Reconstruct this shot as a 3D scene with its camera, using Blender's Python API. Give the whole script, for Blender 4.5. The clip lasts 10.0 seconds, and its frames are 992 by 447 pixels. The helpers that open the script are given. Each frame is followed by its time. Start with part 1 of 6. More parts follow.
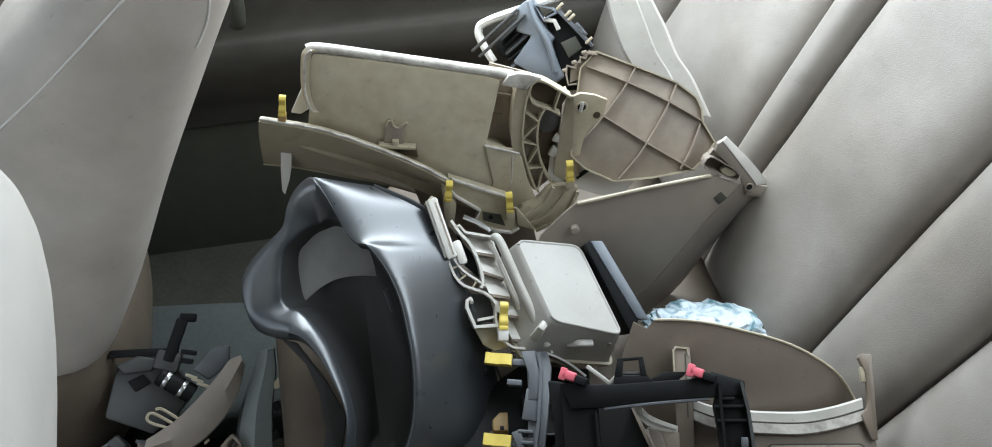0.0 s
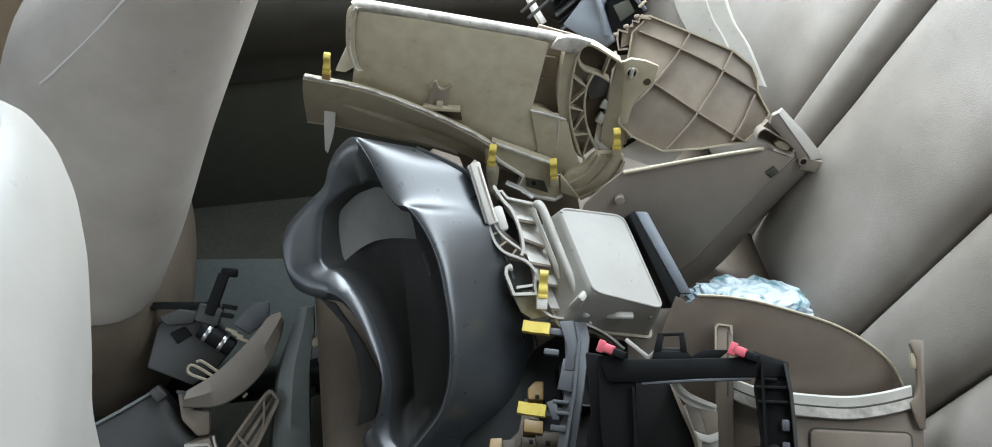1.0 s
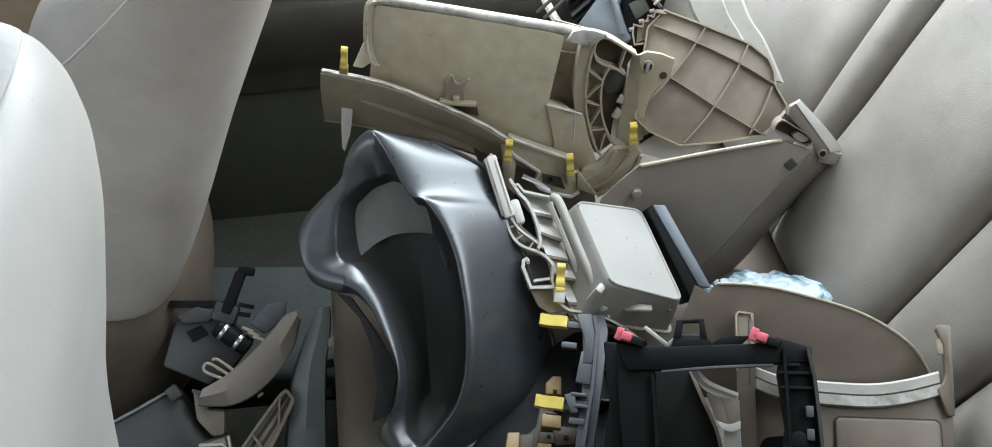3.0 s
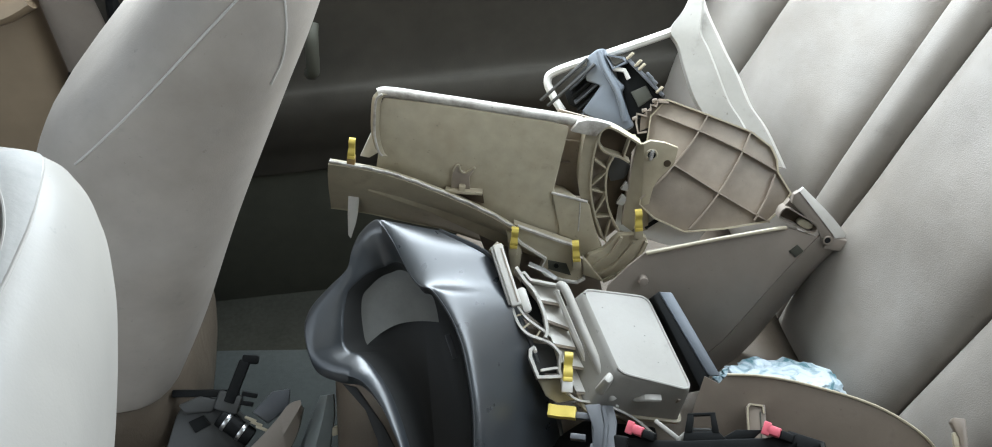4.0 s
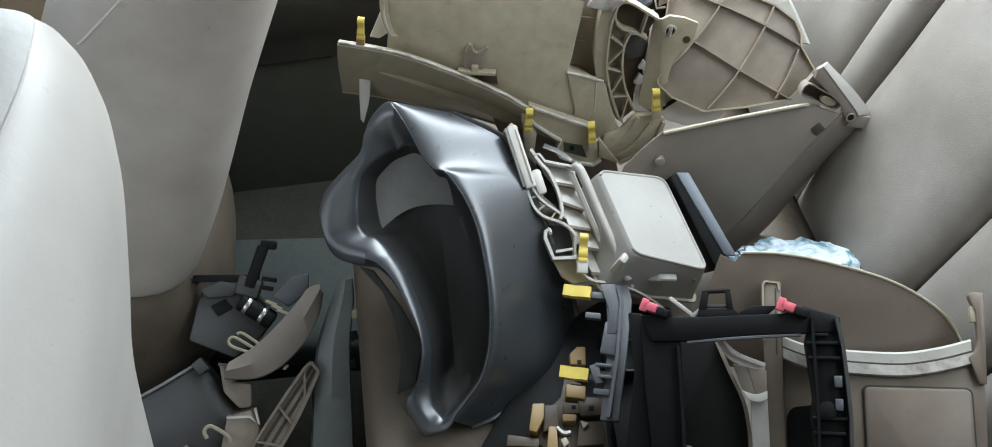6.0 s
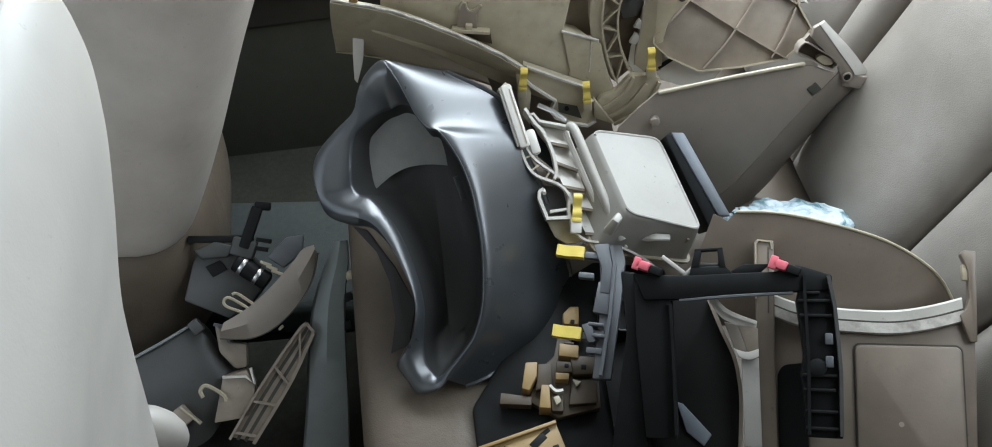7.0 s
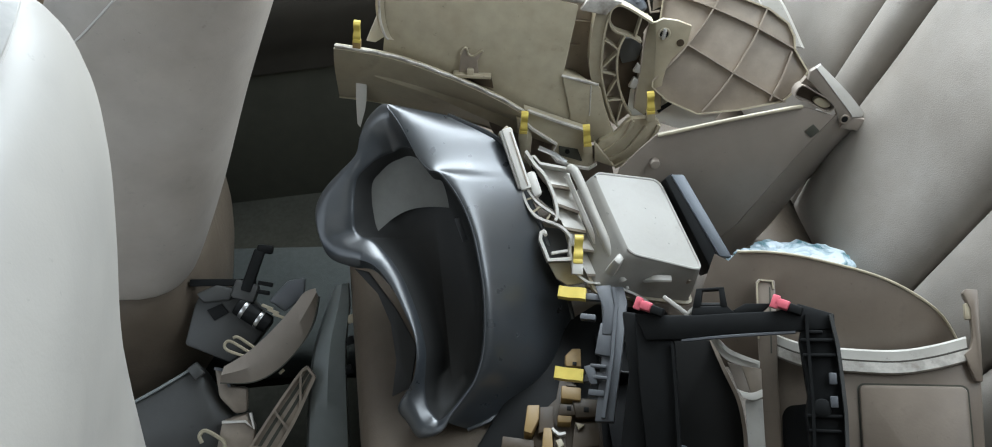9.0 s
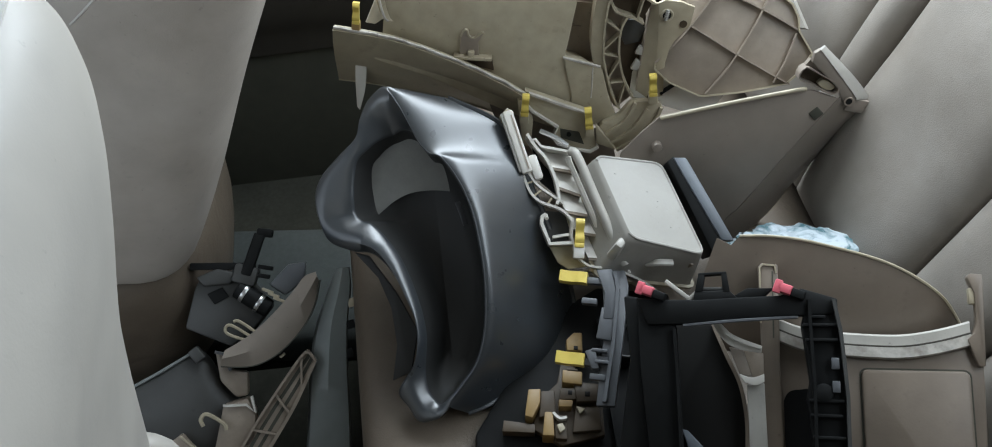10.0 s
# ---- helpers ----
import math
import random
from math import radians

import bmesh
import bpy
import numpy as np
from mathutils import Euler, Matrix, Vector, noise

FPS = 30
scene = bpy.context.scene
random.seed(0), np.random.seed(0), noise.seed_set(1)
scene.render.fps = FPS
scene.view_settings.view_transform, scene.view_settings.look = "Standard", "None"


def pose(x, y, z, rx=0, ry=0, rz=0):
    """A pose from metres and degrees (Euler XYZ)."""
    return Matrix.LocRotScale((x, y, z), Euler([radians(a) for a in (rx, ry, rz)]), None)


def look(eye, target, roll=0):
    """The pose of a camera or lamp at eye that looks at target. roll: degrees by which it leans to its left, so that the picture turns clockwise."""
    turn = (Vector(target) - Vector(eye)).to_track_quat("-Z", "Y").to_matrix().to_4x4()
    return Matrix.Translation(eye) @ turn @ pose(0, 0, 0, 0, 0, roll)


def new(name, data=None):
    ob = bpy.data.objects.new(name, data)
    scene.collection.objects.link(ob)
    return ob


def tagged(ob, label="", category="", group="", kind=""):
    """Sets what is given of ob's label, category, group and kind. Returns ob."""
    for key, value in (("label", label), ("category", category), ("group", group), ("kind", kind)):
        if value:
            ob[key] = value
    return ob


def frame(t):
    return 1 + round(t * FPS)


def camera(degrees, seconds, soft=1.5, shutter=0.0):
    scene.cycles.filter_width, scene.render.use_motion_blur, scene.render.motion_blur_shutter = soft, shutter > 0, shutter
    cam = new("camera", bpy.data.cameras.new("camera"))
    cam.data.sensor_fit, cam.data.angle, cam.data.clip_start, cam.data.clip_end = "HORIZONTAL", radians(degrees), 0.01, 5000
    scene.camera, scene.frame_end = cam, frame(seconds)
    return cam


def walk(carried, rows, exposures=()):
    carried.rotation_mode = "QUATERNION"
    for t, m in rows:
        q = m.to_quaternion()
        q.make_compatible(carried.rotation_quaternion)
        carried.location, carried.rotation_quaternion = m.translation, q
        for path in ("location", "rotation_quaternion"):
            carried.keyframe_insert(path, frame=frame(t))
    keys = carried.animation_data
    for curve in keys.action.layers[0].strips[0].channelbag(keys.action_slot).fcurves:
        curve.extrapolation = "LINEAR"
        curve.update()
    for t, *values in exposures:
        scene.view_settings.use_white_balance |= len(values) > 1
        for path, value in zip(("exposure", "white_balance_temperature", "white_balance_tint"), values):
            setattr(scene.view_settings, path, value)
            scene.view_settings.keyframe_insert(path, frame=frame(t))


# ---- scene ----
import mathutils.bvhtree

cam = camera(62.0, 10.0, soft=1.0)
PATH = [
    (0, (0.066, 0.195, 1.322), (0.437, 1.467, -0.176), 3.2),
    (0.2, (0.075, 0.192, 1.311), (0.435, 1.438, -0.212), 3.9),
    (0.5, (0.074, 0.2, 1.313), (0.382, 1.424, -0.238), 2.9),
    (1, (0.072, 0.209, 1.312), (0.326, 1.435, -0.248), 1.8),
    (1.5, (0.072, 0.21, 1.312), (0.341, 1.442, -0.24), 2.5),
    (2, (0.068, 0.209, 1.312), (0.327, 1.467, -0.221), 1.9),
    (2.2, (0.06, 0.198, 1.302), (0.333, 1.477, -0.212), 2.2),
    (3.3, (0.068, 0.169, 1.272), (0.281, 1.473, -0.229), -0.3),
    (3.5, (0.062, 0.185, 1.284), (0.298, 1.491, -0.212), -0.1),
    (3.7, (0.055, 0.192, 1.287), (0.316, 1.544, -0.164), 1.0),
    (4, (0.061, 0.191, 1.293), (0.307, 1.607, -0.099), -0.1),
    (4.5, (0.056, 0.193, 1.298), (0.274, 1.592, -0.115), -1.3),
    (5, (0.058, 0.191, 1.295), (0.268, 1.598, -0.111), -1.7),
    (5.5, (0.058, 0.19, 1.292), (0.252, 1.581, -0.131), -2.1),
    (5.8, (0.064, 0.185, 1.283), (0.239, 1.518, -0.197), -2.4),
    (6, (0.066, 0.184, 1.273), (0.232, 1.426, -0.286), -2.4),
    (6.2, (0.074, 0.187, 1.272), (0.208, 1.309, -0.379), -3.0),
    (7.3, (0.072, 0.165, 1.258), (0.232, 1.382, -0.32), -2.4),
    (7.5, (0.075, 0.161, 1.256), (0.231, 1.394, -0.312), -2.5),
    (8, (0.077, 0.158, 1.256), (0.237, 1.438, -0.272), -2.7),
    (8.5, (0.074, 0.162, 1.259), (0.236, 1.444, -0.268), -2.7),
    (9, (0.073, 0.162, 1.258), (0.237, 1.447, -0.266), -2.7),
    (9.5, (0.071, 0.166, 1.258), (0.238, 1.445, -0.27), -2.7),
    (10, (0.074, 0.169, 1.256), (0.229, 1.418, -0.298), -2.9),
]
walk(cam, [(t, look(eye, target, roll)) for t, eye, target, roll in PATH], exposures=((0.0, 0.32), (5.5, 0.3), (7.5, 0.32), (8.5, 0.33), (9.0, 0.25), (9.5, 0.05), (10.0, -0.05)))

# ---- world, sun, exposure ----
world = bpy.data.worlds.new("sky")
scene.world = world
world.use_nodes = True
wn = world.node_tree
sky = wn.nodes.new("ShaderNodeTexSky")
sky.sky_type, sky.sun_disc = "NISHITA", False
sky.sun_elevation, sky.sun_rotation = radians(83), radians(15)
sky.air_density, sky.dust_density = 1.0, 2.5
wn.links.new(sky.outputs[0], wn.nodes["Background"].inputs[0])
wn.nodes["Background"].inputs[1].default_value = 0.045
sun = new("sun", bpy.data.lights.new("sun", "SUN"))
sun.data.energy, sun.data.angle, sun.data.color = 1.0, radians(15), (1.0, 0.96, 0.9)
sun.matrix_world = look((0.15, 1.3, 5.4), (0, 0.7, 0.4))


def window_light(name, size, at, target, watts, colour=(0.81, 0.915, 1.0)):
    """Skylight that enters through a window opening."""
    ob = new(name, bpy.data.lights.new(name, "AREA"))
    ob.data.shape, ob.data.size, ob.data.size_y = "RECTANGLE", *size
    ob.data.energy, ob.data.color = watts, colour
    ob.matrix_world = look(at, target)


window_light("windscreen_light", (1.2, 0.66), (-0.98, 0.71, 1.19), (-0.45, 0.71, 0.40), 2.2)
window_light("near_front_window_light", (0.8, 0.45), (-0.80, -0.02, 1.10), (-0.16, 1.0, 0.72), 3.0)
window_light("far_window_light", (1.15, 0.46), (0.32, 1.34, 1.10), (0.34, 0.70, 0.55), 22.5)
window_light("rear_window_light", (1.15, 0.80), (0.97, 0.72, 1.25), (0.43, 0.72, 0.43), 14.8)


# ---- materials ----
def material(name, colour, rough=0.5, metal=0.0, var=0.25, scale=30, bump=0.15, bump_scale=400, stain=None, stain_scale=4.0, spec=0.5, streak=1.0, uneven=0.11, folds=0.0, specks=0.0):
    """A procedural surface: base colour with fine grain, larger stains and a fine relief."""
    m = bpy.data.materials.new(name)
    m.use_nodes = True
    nt = m.node_tree
    bs = nt.nodes["Principled BSDF"]
    tc = nt.nodes.new("ShaderNodeTexCoord")
    mp = nt.nodes.new("ShaderNodeMapping")
    mp.inputs["Scale"].default_value = (1, streak, 1)
    nt.links.new(tc.outputs["Object"], mp.inputs[0])
    big = nt.nodes.new("ShaderNodeTexNoise")
    big.inputs["Scale"].default_value, big.inputs["Detail"].default_value, big.inputs["Roughness"].default_value = stain_scale, 6, 0.65
    small = nt.nodes.new("ShaderNodeTexNoise")
    small.inputs["Scale"].default_value, small.inputs["Detail"].default_value = scale, 5
    nt.links.new(mp.outputs[0], big.inputs[0])
    nt.links.new(tc.outputs["Object"], small.inputs[0])
    r1 = nt.nodes.new("ShaderNodeMapRange")
    r1.inputs[1].default_value, r1.inputs[2].default_value = 0.42, 0.75
    nt.links.new(big.outputs[0], r1.inputs[0])
    mix = nt.nodes.new("ShaderNodeMix")
    mix.data_type = "RGBA"
    mix.inputs[6].default_value = (*colour, 1)
    mix.inputs[7].default_value = (*(stain or [c * (1 - var) for c in colour]), 1)
    nt.links.new(r1.outputs[0], mix.inputs[0])
    r2 = nt.nodes.new("ShaderNodeMapRange")
    r2.inputs[1].default_value, r2.inputs[2].default_value = 0.3, 0.7
    r2.inputs[3].default_value, r2.inputs[4].default_value = 1 - var * 0.4, 1 + var * 0.3
    nt.links.new(small.outputs[0], r2.inputs[0])
    mul = nt.nodes.new("ShaderNodeVectorMath")
    mul.operation = "SCALE"
    nt.links.new(mix.outputs[2], mul.inputs[0])
    nt.links.new(r2.outputs[0], mul.inputs["Scale"])
    out = mul.outputs[0]
    if specks:
        # small dirt marks and scuffs, thinly scattered
        for size, low, high, dark in ((110, 0.66, 0.72, 1 - specks), (34, 0.62, 0.78, 1 - specks * 0.6)):
            dirt = nt.nodes.new("ShaderNodeTexNoise")
            dirt.inputs["Scale"].default_value, dirt.inputs["Detail"].default_value, dirt.inputs["Roughness"].default_value = size, 4, 0.7
            nt.links.new(tc.outputs["Object"], dirt.inputs[0])
            r4 = nt.nodes.new("ShaderNodeMapRange")
            r4.inputs[1].default_value, r4.inputs[2].default_value = low, high
            r4.inputs[3].default_value, r4.inputs[4].default_value = 1.0, dark
            nt.links.new(dirt.outputs[0], r4.inputs[0])
            again = nt.nodes.new("ShaderNodeVectorMath")
            again.operation = "SCALE"
            nt.links.new(out, again.inputs[0])
            nt.links.new(r4.outputs[0], again.inputs["Scale"])
            out = again.outputs[0]
    nt.links.new(out, bs.inputs["Base Color"])
    r3 = nt.nodes.new("ShaderNodeMapRange")
    r3.inputs[3].default_value, r3.inputs[4].default_value = max(0.05, rough - uneven), min(1, rough + uneven)
    nt.links.new(small.outputs[0], r3.inputs[0])
    nt.links.new(r3.outputs[0], bs.inputs["Roughness"])
    bs.inputs["Metallic"].default_value = metal
    bs.inputs["Specular IOR Level"].default_value = spec
    if name == "charcoal_plastic":
        bs.inputs["IOR"].default_value = 1.62
    if bump:
        fine = nt.nodes.new("ShaderNodeTexNoise")
        fine.inputs["Scale"].default_value, fine.inputs["Detail"].default_value = bump_scale, 3
        nt.links.new(tc.outputs["Object"], fine.inputs[0])
        bp = nt.nodes.new("ShaderNodeBump")
        bp.inputs["Strength"].default_value, bp.inputs["Distance"].default_value = bump, 0.001
        nt.links.new(fine.outputs[0], bp.inputs["Height"])
        nt.links.new(bp.outputs[0], bs.inputs["Normal"])
        if folds:
            fold = nt.nodes.new("ShaderNodeTexNoise")
            fold.inputs["Scale"].default_value, fold.inputs["Detail"].default_value, fold.inputs["Distortion"].default_value = 16, 3, 1.2
            nt.links.new(mp.outputs[0], fold.inputs[0])
            bq = nt.nodes.new("ShaderNodeBump")
            bq.inputs["Strength"].default_value, bq.inputs["Distance"].default_value = folds, 0.01
            nt.links.new(fold.outputs[0], bq.inputs["Height"])
            nt.links.new(bq.outputs[0], bp.inputs["Normal"])
    return m


LEATHER_SEAT = material("grey_beige_leather", (0.488, 0.442, 0.393), 0.5, var=0.18, scale=22, bump=0.2, bump_scale=700, stain_scale=5, stain=(0.385, 0.338, 0.287), folds=0.07, specks=0.2)
LEATHER = material("beige_leather", (0.263, 0.240, 0.213), 0.5, var=0.22, scale=22, bump=0.35, bump_scale=700, stain_scale=5, stain=(0.212, 0.186, 0.157), folds=0.07, streak=0.6, specks=0.2)
# Brown leather whose colour also holds the shade low in the cabin.
LEATHER_BROWN = material("brown_shaded_leather", (0.135, 0.106, 0.078), 0.55, var=0.25, scale=20, bump=0.4, bump_scale=600, stain_scale=6, stain=(0.10, 0.077, 0.055), folds=0.25)
LEATHER_PALE = material("pale_leather", (0.476, 0.447, 0.403), 0.45, var=0.10, scale=18, bump=0.08, bump_scale=600, stain_scale=4, stain=(0.42, 0.398, 0.367), folds=0.05, specks=0.12)
LEATHER_GRAINED = material("grained_leather", (0.46, 0.447, 0.42), 0.6, var=0.25, scale=90, bump=0.12, bump_scale=500, stain_scale=30, stain=(0.36, 0.35, 0.33), specks=0.15)
PIPING = material("pale_piping", (0.66, 0.63, 0.585), 0.5, var=0.1)
PLASTIC = material("beige_plastic", (0.392, 0.345, 0.248), 0.42, var=0.22, scale=60, bump=0.12, stain_scale=9, stain=(0.345, 0.288, 0.198), specks=0.4)
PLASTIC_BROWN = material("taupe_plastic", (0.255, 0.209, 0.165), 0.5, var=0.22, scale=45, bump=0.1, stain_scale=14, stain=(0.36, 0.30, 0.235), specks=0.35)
PLASTIC_PALE = material("pale_plastic", (0.62, 0.595, 0.545), 0.4, var=0.12, scale=50, bump=0.08, stain_scale=12, stain=(0.54, 0.51, 0.46), specks=0.35)
TAUPE = material("taupe_panel", (0.252, 0.213, 0.177), 0.45, var=0.15, scale=35, bump=0.12, stain_scale=7, specks=0.25)
CREAM = material("cream_plastic", (0.42, 0.40, 0.36), 0.42, var=0.1, scale=40, bump=0.05, stain_scale=16, stain=(0.35, 0.33, 0.29), specks=0.35)
STONE = material("stone_plastic", (0.33, 0.315, 0.285), 0.45, var=0.1, scale=40, bump=0.05, stain_scale=9, stain=(0.27, 0.255, 0.225), specks=0.3)
# The blue tint puts reflected window light into the base colour.
HOOD = material("charcoal_plastic", (0.038, 0.044, 0.050), 0.295, var=0.12, scale=50, bump=0.03, bump_scale=900, stain_scale=6, stain=(0.036, 0.036, 0.035), spec=0.82, uneven=0.06)
BLACK = material("black_plastic", (0.011, 0.0115, 0.0115), 0.55, var=0.3, scale=60, bump=0.05, spec=0.14, specks=0.3)
# Darker copy of the hood plastic: the shade inside is in its colour.
HOOD_SHADED = material("charcoal_plastic_shaded", (0.030, 0.030, 0.029), 0.6, var=0.15, scale=40, bump=0.0, spec=0.5)
MATTE = material("matte_black", (0.014, 0.0135, 0.0125), 0.75, var=0.2, scale=60, bump=0.0, spec=0.1)
DARKGREY = material("dark_grey_plastic", (0.055, 0.055, 0.052), 0.5, var=0.2, scale=40, bump=0.1, specks=0.3)
GREY = material("grey_plastic", (0.100, 0.105, 0.113), 0.42, var=0.2, scale=50, bump=0.1)
BLUEGREY = material("bluegrey_plastic", (0.160, 0.178, 0.200), 0.4, var=0.18, scale=50, bump=0.1)
GREENGREY = material("greygreen_plastic", (0.22, 0.24, 0.235), 0.5, var=0.2, scale=30, bump=0.1)
YELLOW = material("yellow_plastic", (0.66, 0.51, 0.11), 0.4, var=0.15, scale=80, bump=0.05)
RED = material("red_plastic", (0.74, 0.15, 0.19), 0.38, var=0.15, scale=80, bump=0.05)
# Dark brown that stands for shade on blocks and in recesses.
BROWN = material("shaded_brown_plastic", (0.062, 0.042, 0.023), 0.55, var=0.3, scale=60, bump=0.1, stain_scale=20)
TAN = material("tan_plastic", (0.29, 0.185, 0.068), 0.5, var=0.2, scale=60, bump=0.08, specks=0.35)
ORANGE = material("orange_plastic", (0.7, 0.3, 0.05), 0.45, var=0.15, scale=60, bump=0.05)
STEEL = material("bright_steel", (0.62, 0.62, 0.62), 0.3, metal=1.0, var=0.15, scale=60, bump=0.05)
CARPET = material("dark_carpet", (0.045, 0.045, 0.036), 0.95, var=0.4, scale=120, bump=0.8, bump_scale=900, spec=0.1)
CARPET_GREY = material("grey_carpet", (0.065, 0.072, 0.068), 0.95, var=0.25, scale=120, bump=0.8, bump_scale=800, spec=0.1)
# Trim colour darkened to hold the shade under the door window.
DOORTRIM = material("door_trim_shaded", (0.056, 0.051, 0.042), 0.8, var=0.25, scale=30, bump=0.2, spec=0.2)
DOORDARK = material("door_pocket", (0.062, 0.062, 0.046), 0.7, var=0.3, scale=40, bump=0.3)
# Browner taupe, part of its darkness being shade put into the colour.
COVER = material("shaded_taupe_plastic", (0.175, 0.140, 0.108), 0.42, var=0.2, scale=35, bump=0.08, stain_scale=7, specks=0.25)
DOORTAN = material("tan_door_trim", (0.31, 0.235, 0.155), 0.5, var=0.15, scale=30, bump=0.2)
HEADLINER = material("headliner", (0.22, 0.21, 0.19), 0.95, var=0.1, scale=80, bump=0.4)
ASPHALT = material("asphalt", (0.07, 0.068, 0.065), 0.9, var=0.35, scale=40, bump=0.6, bump_scale=120, stain_scale=0.6)
# Pale colour that stands for light falling inside the hood.
HOOD_LIT = material("hood_inside_lit", (0.30, 0.30, 0.285), 0.7, var=0.25, scale=30, bump=0.2, stain_scale=12)
SCUFF = material("worn_white", (0.52, 0.49, 0.44), 0.6, var=0.35, scale=90, bump=0.2, stain_scale=42, stain=(0.20, 0.17, 0.14), specks=0.5)


def film_material():
    m = bpy.data.materials.new("clear_film")
    m.use_nodes = True
    nt = m.node_tree
    bs = nt.nodes["Principled BSDF"]
    tc, spot, mix = (nt.nodes.new("ShaderNode" + k) for k in ("TexCoord", "TexNoise", "Mix"))
    spot.inputs["Scale"].default_value, spot.inputs["Detail"].default_value, spot.inputs["Distortion"].default_value = 34, 5, 1.5
    mix.data_type = "RGBA"
    mix.inputs[6].default_value, mix.inputs[7].default_value = (0.66, 0.75, 0.81, 1), (0.12, 0.24, 0.27, 1)
    ramp = nt.nodes.new("ShaderNodeMapRange")
    ramp.inputs[1].default_value, ramp.inputs[2].default_value = 0.46, 0.66
    nt.links.new(tc.outputs["Object"], spot.inputs[0])
    nt.links.new(spot.outputs[0], ramp.inputs[0])
    nt.links.new(ramp.outputs[0], mix.inputs[0])
    nt.links.new(mix.outputs[2], bs.inputs["Base Color"])
    bs.inputs["Roughness"].default_value = 0.2
    bs.inputs["Transmission Weight"].default_value = 0.2
    bs.inputs["IOR"].default_value = 1.3
    return m


FILM = film_material()


# ---- building helpers ----
def basis(p, x, y):
    """A pose with its origin at p, the first axis along x and the second as near y as it can be."""
    x = Vector(x).normalized()
    n = x.cross(Vector(y)).normalized()
    y = n.cross(x)
    m = Matrix((x, y, n)).transposed().to_4x4()
    m.translation = p
    return m


def thing(name, m, label, category, group="", kind=""):
    ob = new(name)
    ob.empty_display_size = 0.02
    ob.matrix_world = m
    return tagged(ob, label, category, group, kind)


def part(name, bm, mat, parent=None, label="", sharp=40, kind=""):
    bmesh.ops.recalc_face_normals(bm, faces=bm.faces)
    me = bpy.data.meshes.new(name)
    bm.to_mesh(me)
    bm.free()
    me.materials.append(mat)
    me.polygons.foreach_set("use_smooth", [True] * len(me.polygons))
    me.set_sharp_from_angle(angle=radians(sharp))
    ob = new(name, me)
    ob.parent = parent
    return tagged(ob, label, kind=kind)


def bevelled(bm, edges, width, seg=2):
    if width:
        bmesh.ops.bevel(bm, geom=list(edges), offset=width, segments=seg, affect="EDGES", profile=0.5, clamp_overlap=True)


def box(size, at=(0, 0, 0), turn=(0, 0, 0), bevel=0.002, taper=1.0, bm=None, seg=2):
    """A bevelled block; taper narrows its top."""
    bm = bm or bmesh.new()
    m = pose(*at, *turn) @ Matrix.Diagonal((*size, 1))
    made = bmesh.ops.create_cube(bm, size=1)["verts"]
    for v in made:
        if v.co.z > 0:
            v.co.x *= taper
            v.co.y *= taper
        v.co = m @ v.co
    bevelled(bm, {e for v in made for e in v.link_edges}, bevel, seg)
    return bm


def rod(radius, length, at=(0, 0, 0), turn=(0, 0, 0), seg=16, bevel=0.0, radius2=None, bm=None):
    bm = bm or bmesh.new()
    made = bmesh.ops.create_cone(bm, cap_ends=True, segments=seg, radius1=radius, radius2=radius if radius2 is None else radius2, depth=length, matrix=pose(*at, *turn))["verts"]
    if bevel:
        rims = {e for v in made for e in v.link_edges if any(len(f.verts) > 4 for f in e.link_faces)}
        bevelled(bm, rims, bevel)
    return bm


def plate(outline, z0, z1, bevel=0.001, bm=None, shrink=None):
    """A flat outline with thickness. shrink (cx, cy, f) narrows its far side."""
    bm = bm or bmesh.new()
    low = [bm.verts.new((x, y, z0)) for x, y in outline]
    if shrink:
        cx, cy, f = shrink
        high = [bm.verts.new((cx + (x - cx) * f, cy + (y - cy) * f, z1)) for x, y in outline]
    else:
        high = [bm.verts.new((x, y, z1)) for x, y in outline]
    n = len(outline)
    bm.faces.new(low[::-1])
    bm.faces.new(high)
    for a in range(n):
        b = (a + 1) % n
        bm.faces.new((low[a], low[b], high[b], high[a]))
    bmesh.ops.recalc_face_normals(bm, faces=bm.faces)
    bevelled(bm, {e for v in low + high for e in v.link_edges}, bevel)
    return bm


def curve(points, per=8, closed=False):
    """A smooth line through points of any dimension."""
    p = [np.array(q, float) for q in points]
    n = len(p)
    out = []
    for i in range(n if closed else n - 1):
        a, b, c, d = (p[(i + k) % n] if closed else p[min(max(i + k, 0), n - 1)] for k in (-1, 0, 1, 2))
        for k in range(per):
            t = k / per
            out.append(0.5 * (2 * b + (c - a) * t + (2 * a - 5 * b + 4 * c - d) * t * t + (3 * b - a - 3 * c + d) * t ** 3))
    if not closed:
        out.append(p[-1])
    return [tuple(float(v) for v in q) for q in out]


def loft(rings, bm=None, closed=True, caps=True):
    """A skin over rings of equally many points."""
    bm = bm or bmesh.new()
    rows = [[bm.verts.new(q) for q in ring] for ring in rings]
    n = len(rows[0])
    for a, b in zip(rows, rows[1:]):
        for i in range(n if closed else n - 1):
            j = (i + 1) % n
            bm.faces.new((a[i], a[j], b[j], b[i]))
    if caps and closed:
        bm.faces.new(rows[0][::-1])
        bm.faces.new(rows[-1])
    return bm


